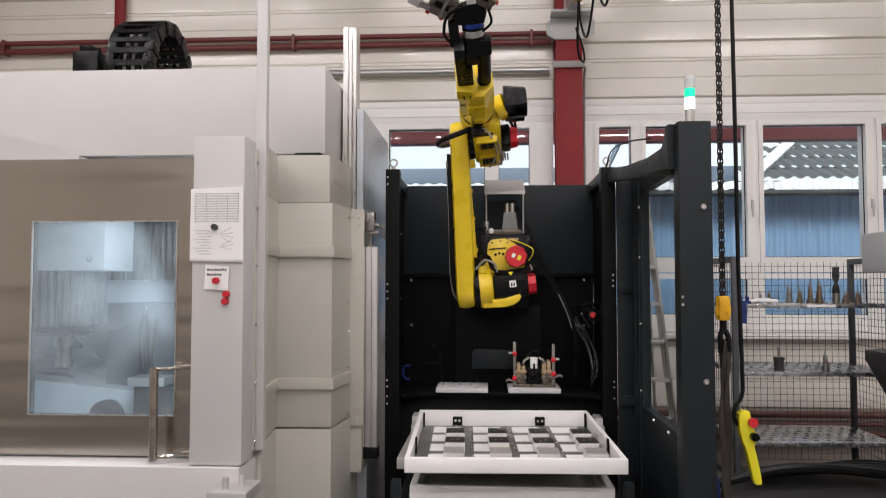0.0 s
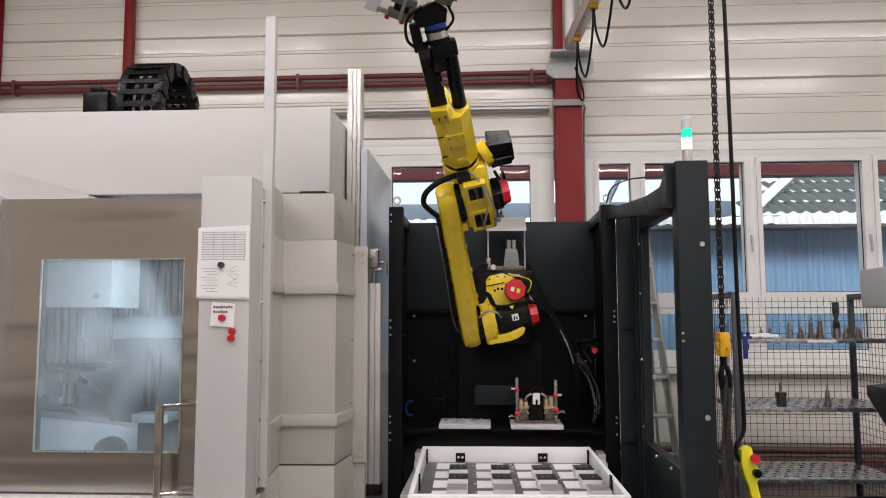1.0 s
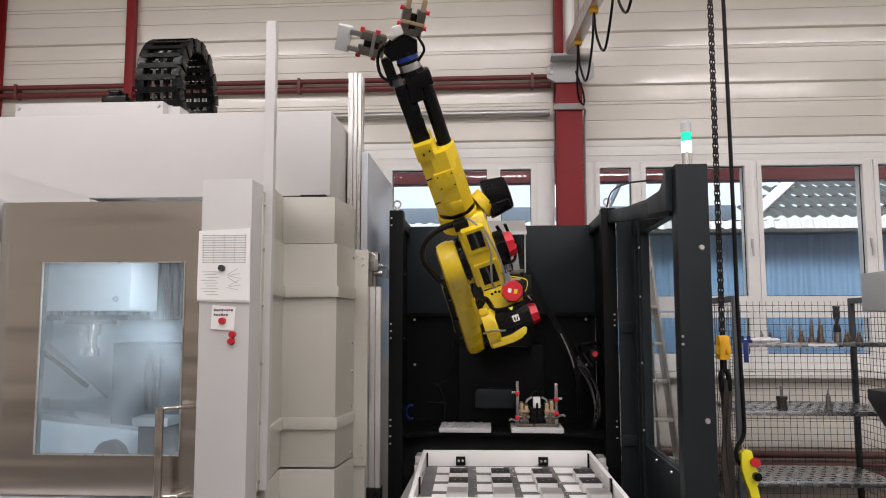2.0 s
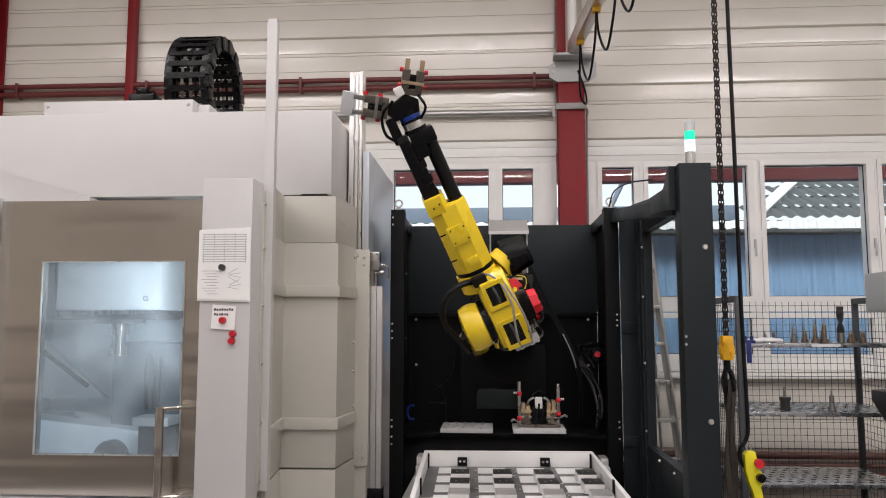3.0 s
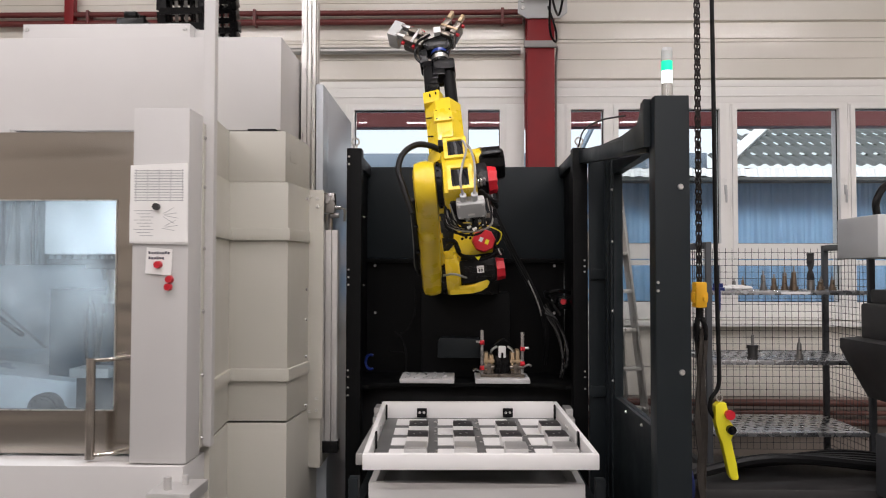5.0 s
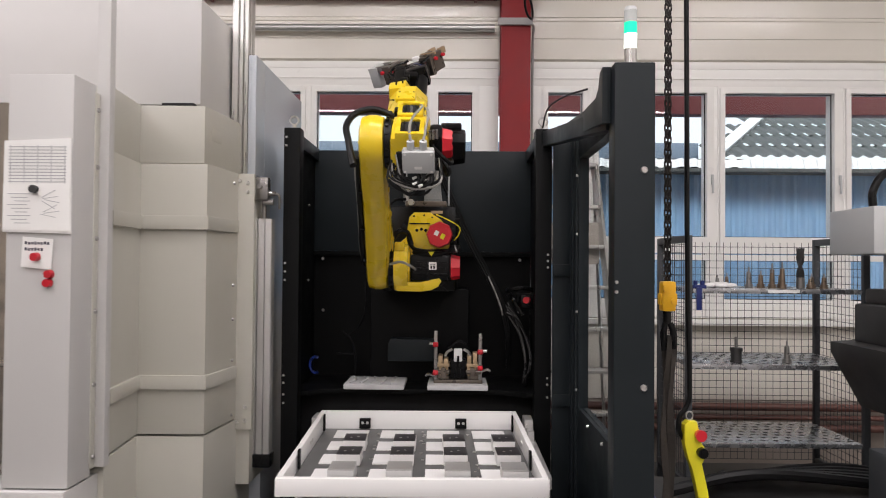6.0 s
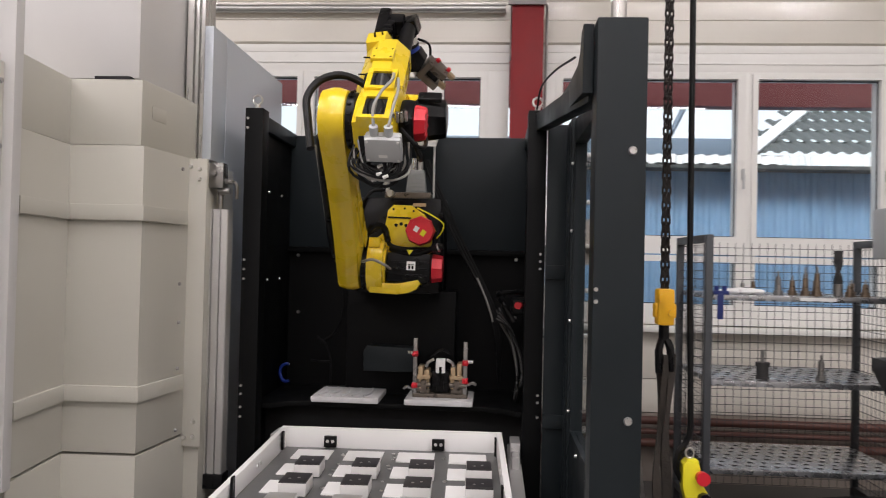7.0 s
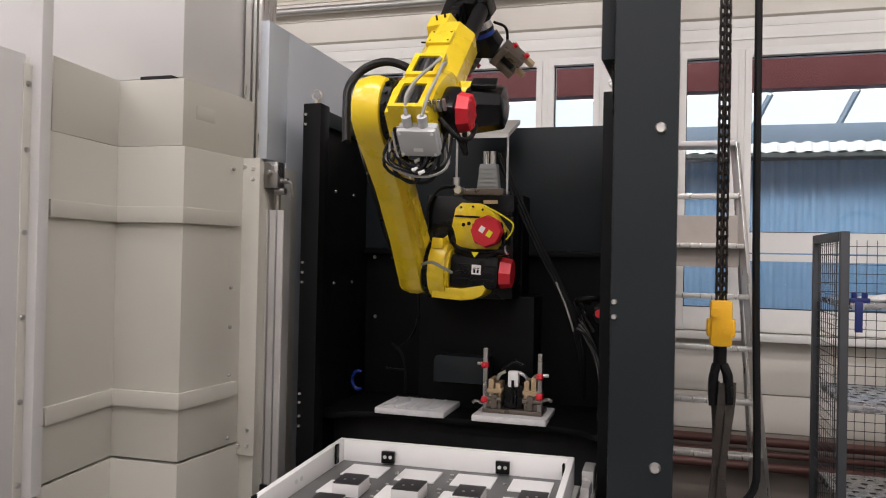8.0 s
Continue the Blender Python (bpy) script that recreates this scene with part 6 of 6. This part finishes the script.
for k, z in enumerate((0.64, 0.675, 0.71, 0.745, 0.78)):
    lp("wrist_gear", box(nb(), -0.05 - 0.004 * (k % 2), -0.008 - 0.006 * (k % 2), -0.055, 0.055 - 0.01 * (k % 2), z, z + 0.0355, 0.006), BLACK, forearm)
lp("wrist_joint", box(nb(), -0.04, 0.03, -0.045, 0.045, 0.818, 0.9, 0.012), BLACK, forearm)
lp("cable_tube", cyl(nb(), (0.048, 0, 0.56), (0.048, 0, 0.90), 0.032, 20), RUBBER, forearm, "smooth black cable tube")

# wrist and double gripper
bm = nb()
box(bm, -0.03, 0.085, -0.05, 0.05, -0.015, 0.055, 0.012)
cyl(bm, (0.01, 0, 0.05), (0.01, 0, 0.07), 0.052, 24)
grip = lp("gripper", bm, BLACK, robot, "double gripper with tan clamp blocks and red screws")
lp("flange", cyl(nb(), (0.01, 0, 0.07), (0.01, 0, 0.10), 0.047, 28), ALU, grip, "bright steel flange")
lp("blue_ring", cyl(nb(), (0.01, 0, 0.112), (0.01, 0, 0.132), 0.048, 28), BLUE, grip)
bm = nb()
cyl(bm, (0.01, 0, 0.10), (0.01, 0, 0.112), 0.05, 24)
cyl(bm, (0.01, 0, 0.132), (0.01, 0, 0.15), 0.046, 24)
prism(bm, [(-0.055, 0.13), (0.06, 0.13), (0.075, 0.18), (0.03, 0.225), (-0.03, 0.21), (-0.085, 0.19)], "y", -0.04, 0.04, 0.008)
box(bm, -0.10, -0.055, -0.03, 0.05, 0.03, 0.15, 0.008)
tube(bm, [(-0.09, -0.03, 0.05), (-0.12, -0.04, 0.10), (-0.1, -0.05, 0.18), (-0.03, -0.055, 0.22)], 0.007)
tube(bm, [(0.05, -0.05, 0.1), (0.09, -0.06, 0.14), (0.08, -0.06, 0.2)], 0.006)
lp("gripper_body", bm, BLACK, grip)
for s, ang in ((-1, -58), (1, 32)):
    m = Matrix.Translation((0.0 + 0.03 * s, 0, 0.175)) @ Matrix.Rotation(radians(ang), 4, "Y")
    bm = nb()
    box(bm, -0.045, 0.045, -0.05, 0.05, 0.04, 0.068, 0.004, m)
    box(bm, -0.048, -0.014, -0.058, 0.04, 0.065, 0.15, 0.005, m)
    box(bm, 0.014, 0.048, -0.058, 0.04, 0.065, 0.15, 0.005, m)
    lp("jaw", bm, BROWN, grip, "brown gripper jaw pair")
    bm = nb()
    box(bm, -0.05, 0.05, -0.062, -0.05, 0.085, 0.10, 0.003, m)
    box(bm, -0.042, -0.022, -0.064, -0.03, 0.145, 0.195, 0.003, m)
    box(bm, 0.022, 0.042, -0.064, -0.03, 0.145, 0.195, 0.003, m)
    lp("finger", bm, TAN if s > 0 else TOOLSTEEL, grip, "light clamp fingers")
    for xx, zz in ((-0.062, 0.08), (0.062, 0.08), (-0.062, 0.145), (0.062, 0.145)):
        p, q = m @ Vector((xx, -0.03, zz)), m @ Vector((xx * 0.72, -0.03, zz))
        lp("red_screw", cyl(nb(), p, q, 0.010, 12), REDCAP, grip, "red clamp screw")
    bm = nb()
    box(bm, -0.014, 0.014, -0.04, 0.03, 0.066, 0.13, 0.003, m)
    lp("jaw_gap", bm, BLACK, grip)
m = Matrix.Translation((-0.03, 0, 0.175)) @ Matrix.Rotation(radians(-58), 4, "Y")
lp("held_block", box(nb(), -0.05, 0.05, -0.06, 0.05, 0.185, 0.245, 0.003, m), GREY, grip, "pale workpiece held in the jaws")
lp("sensor", box(nb(), -0.01, 0.03, -0.06, -0.01, 0.225, 0.265, 0.005), WHITE, grip, "small white sensor")


# ---------- motion ----------
# seconds, then joint angles in degrees: axis 1, arm lean, forearm lean, roll, bend, side bend
JOINTS = [
    (0.0, 4.8, 9.7, 78.5, 0, -40, 0),
    (0.5, 8.5, 22.5, 68.5, 0, -36, 0),
    (1.0, 11.9, 38.5, 57.5, 0, -28, 0),
    (1.5, 15.7, 51.9, 47.0, 0, -18, 0),
    (2.25, 20.6, 72.0, 33.0, 0, -6, 0),
    (3.0, 23.9, 87.0, 21.0, 0, 0, 0),
    (3.5, 20.6, 81.3, 12.5, 0, 0, 0),
    (4.0, 14.6, 73.8, -6.5, 0, 0, 0),
    (4.5, 10.4, 67.8, -20.5, 0, 5, 0),
    (4.7, 8.5, 65.3, -27.0, 0, 8, 0),
    (5.25, 3.2, 57.5, -44.0, 0, 18, -4),
    (5.8, 0.0, 53.0, -56.0, 0, 12, -12),
    (6.0, 0.0, 52.5, -54.5, 0, -8, -16),
    (6.25, 0.0, 52.0, -52.5, 0, -36, -20),
    (6.5, -0.8, 51.8, -49.0, 0, -66, -22),
    (7.0, -1.5, 51.8, -45.5, 0, -98, -16),
    (7.5, -2.4, 52.0, -45.5, 0, -98, -14),
    (8.0, -2.8, 52.0, -45.5, 0, -98, -14),
]


def robot_rows():
    rows = {k: [] for k in ("turret", "lower", "elbow", "forearm", "grip")}
    for t, a1, a2, a3, a4, a5, a6 in JOINTS:
        t1 = pose(0, 0, 0, 0, -a1, 0)
        sh2 = t1 @ pose(0, 0, J2DROP, a2)
        el = t1 @ pose(0, -L2 * math.sin(radians(a2)), J2DROP + L2 * math.cos(radians(a2)), a3)
        fo = el @ pose(0, FORE, 0, 0, 0, a4)
        gr = fo @ pose(0, 0, WRIST, 0, 0, a6) @ pose(0, 0, 0, a5)
        for k, m in zip(rows, (t1, sh2, el, fo, gr)):
            rows[k].append((t, m))
    return rows


# seconds, sideways travel, lift of the spindle carriage
CARRIAGE = [(0.0, -0.43, -0.17), (1.0, -0.43, -0.17), (1.25, -0.43, -0.14), (1.5, -0.43, -0.04), (1.7, -0.40, 0.0), (2.2, -0.28, 0.0), (2.8, -0.17, 0.0), (4.1, -0.17, 0.0), (4.2, -0.08, 0.0), (4.3, 0.0, 0.0), (4.4, 0.08, 0.0), (4.5, 0.13, 0.0), (4.7, 0.14, 0.0), (5.5, 0.14, 0.0), (8.0, 0.14, 0.0)]


def motions():
    rows = robot_rows()
    walk(turret, rows["turret"])
    walk(lower, rows["lower"])
    walk(elbow, rows["elbow"])
    walk(forearm, rows["forearm"])
    walk(grip, rows["grip"])
    walk(carriage, [(t, pose(-1.06 + dx, 4.6, 2.2 + dz)) for t, dx, dz in CARRIAGE])
    walk(head, [(t, pose(0, 0, -dz)) for t, dx, dz in CARRIAGE])
    walk(ram, [(t, pose(0, 0, 0.6 * dz)) for t, dx, dz in CARRIAGE])
    walk(feed_motor, [(t, pose(-1.40 + dx, 4.68, 2.65)) for t, dx, dz in CARRIAGE])


motions()
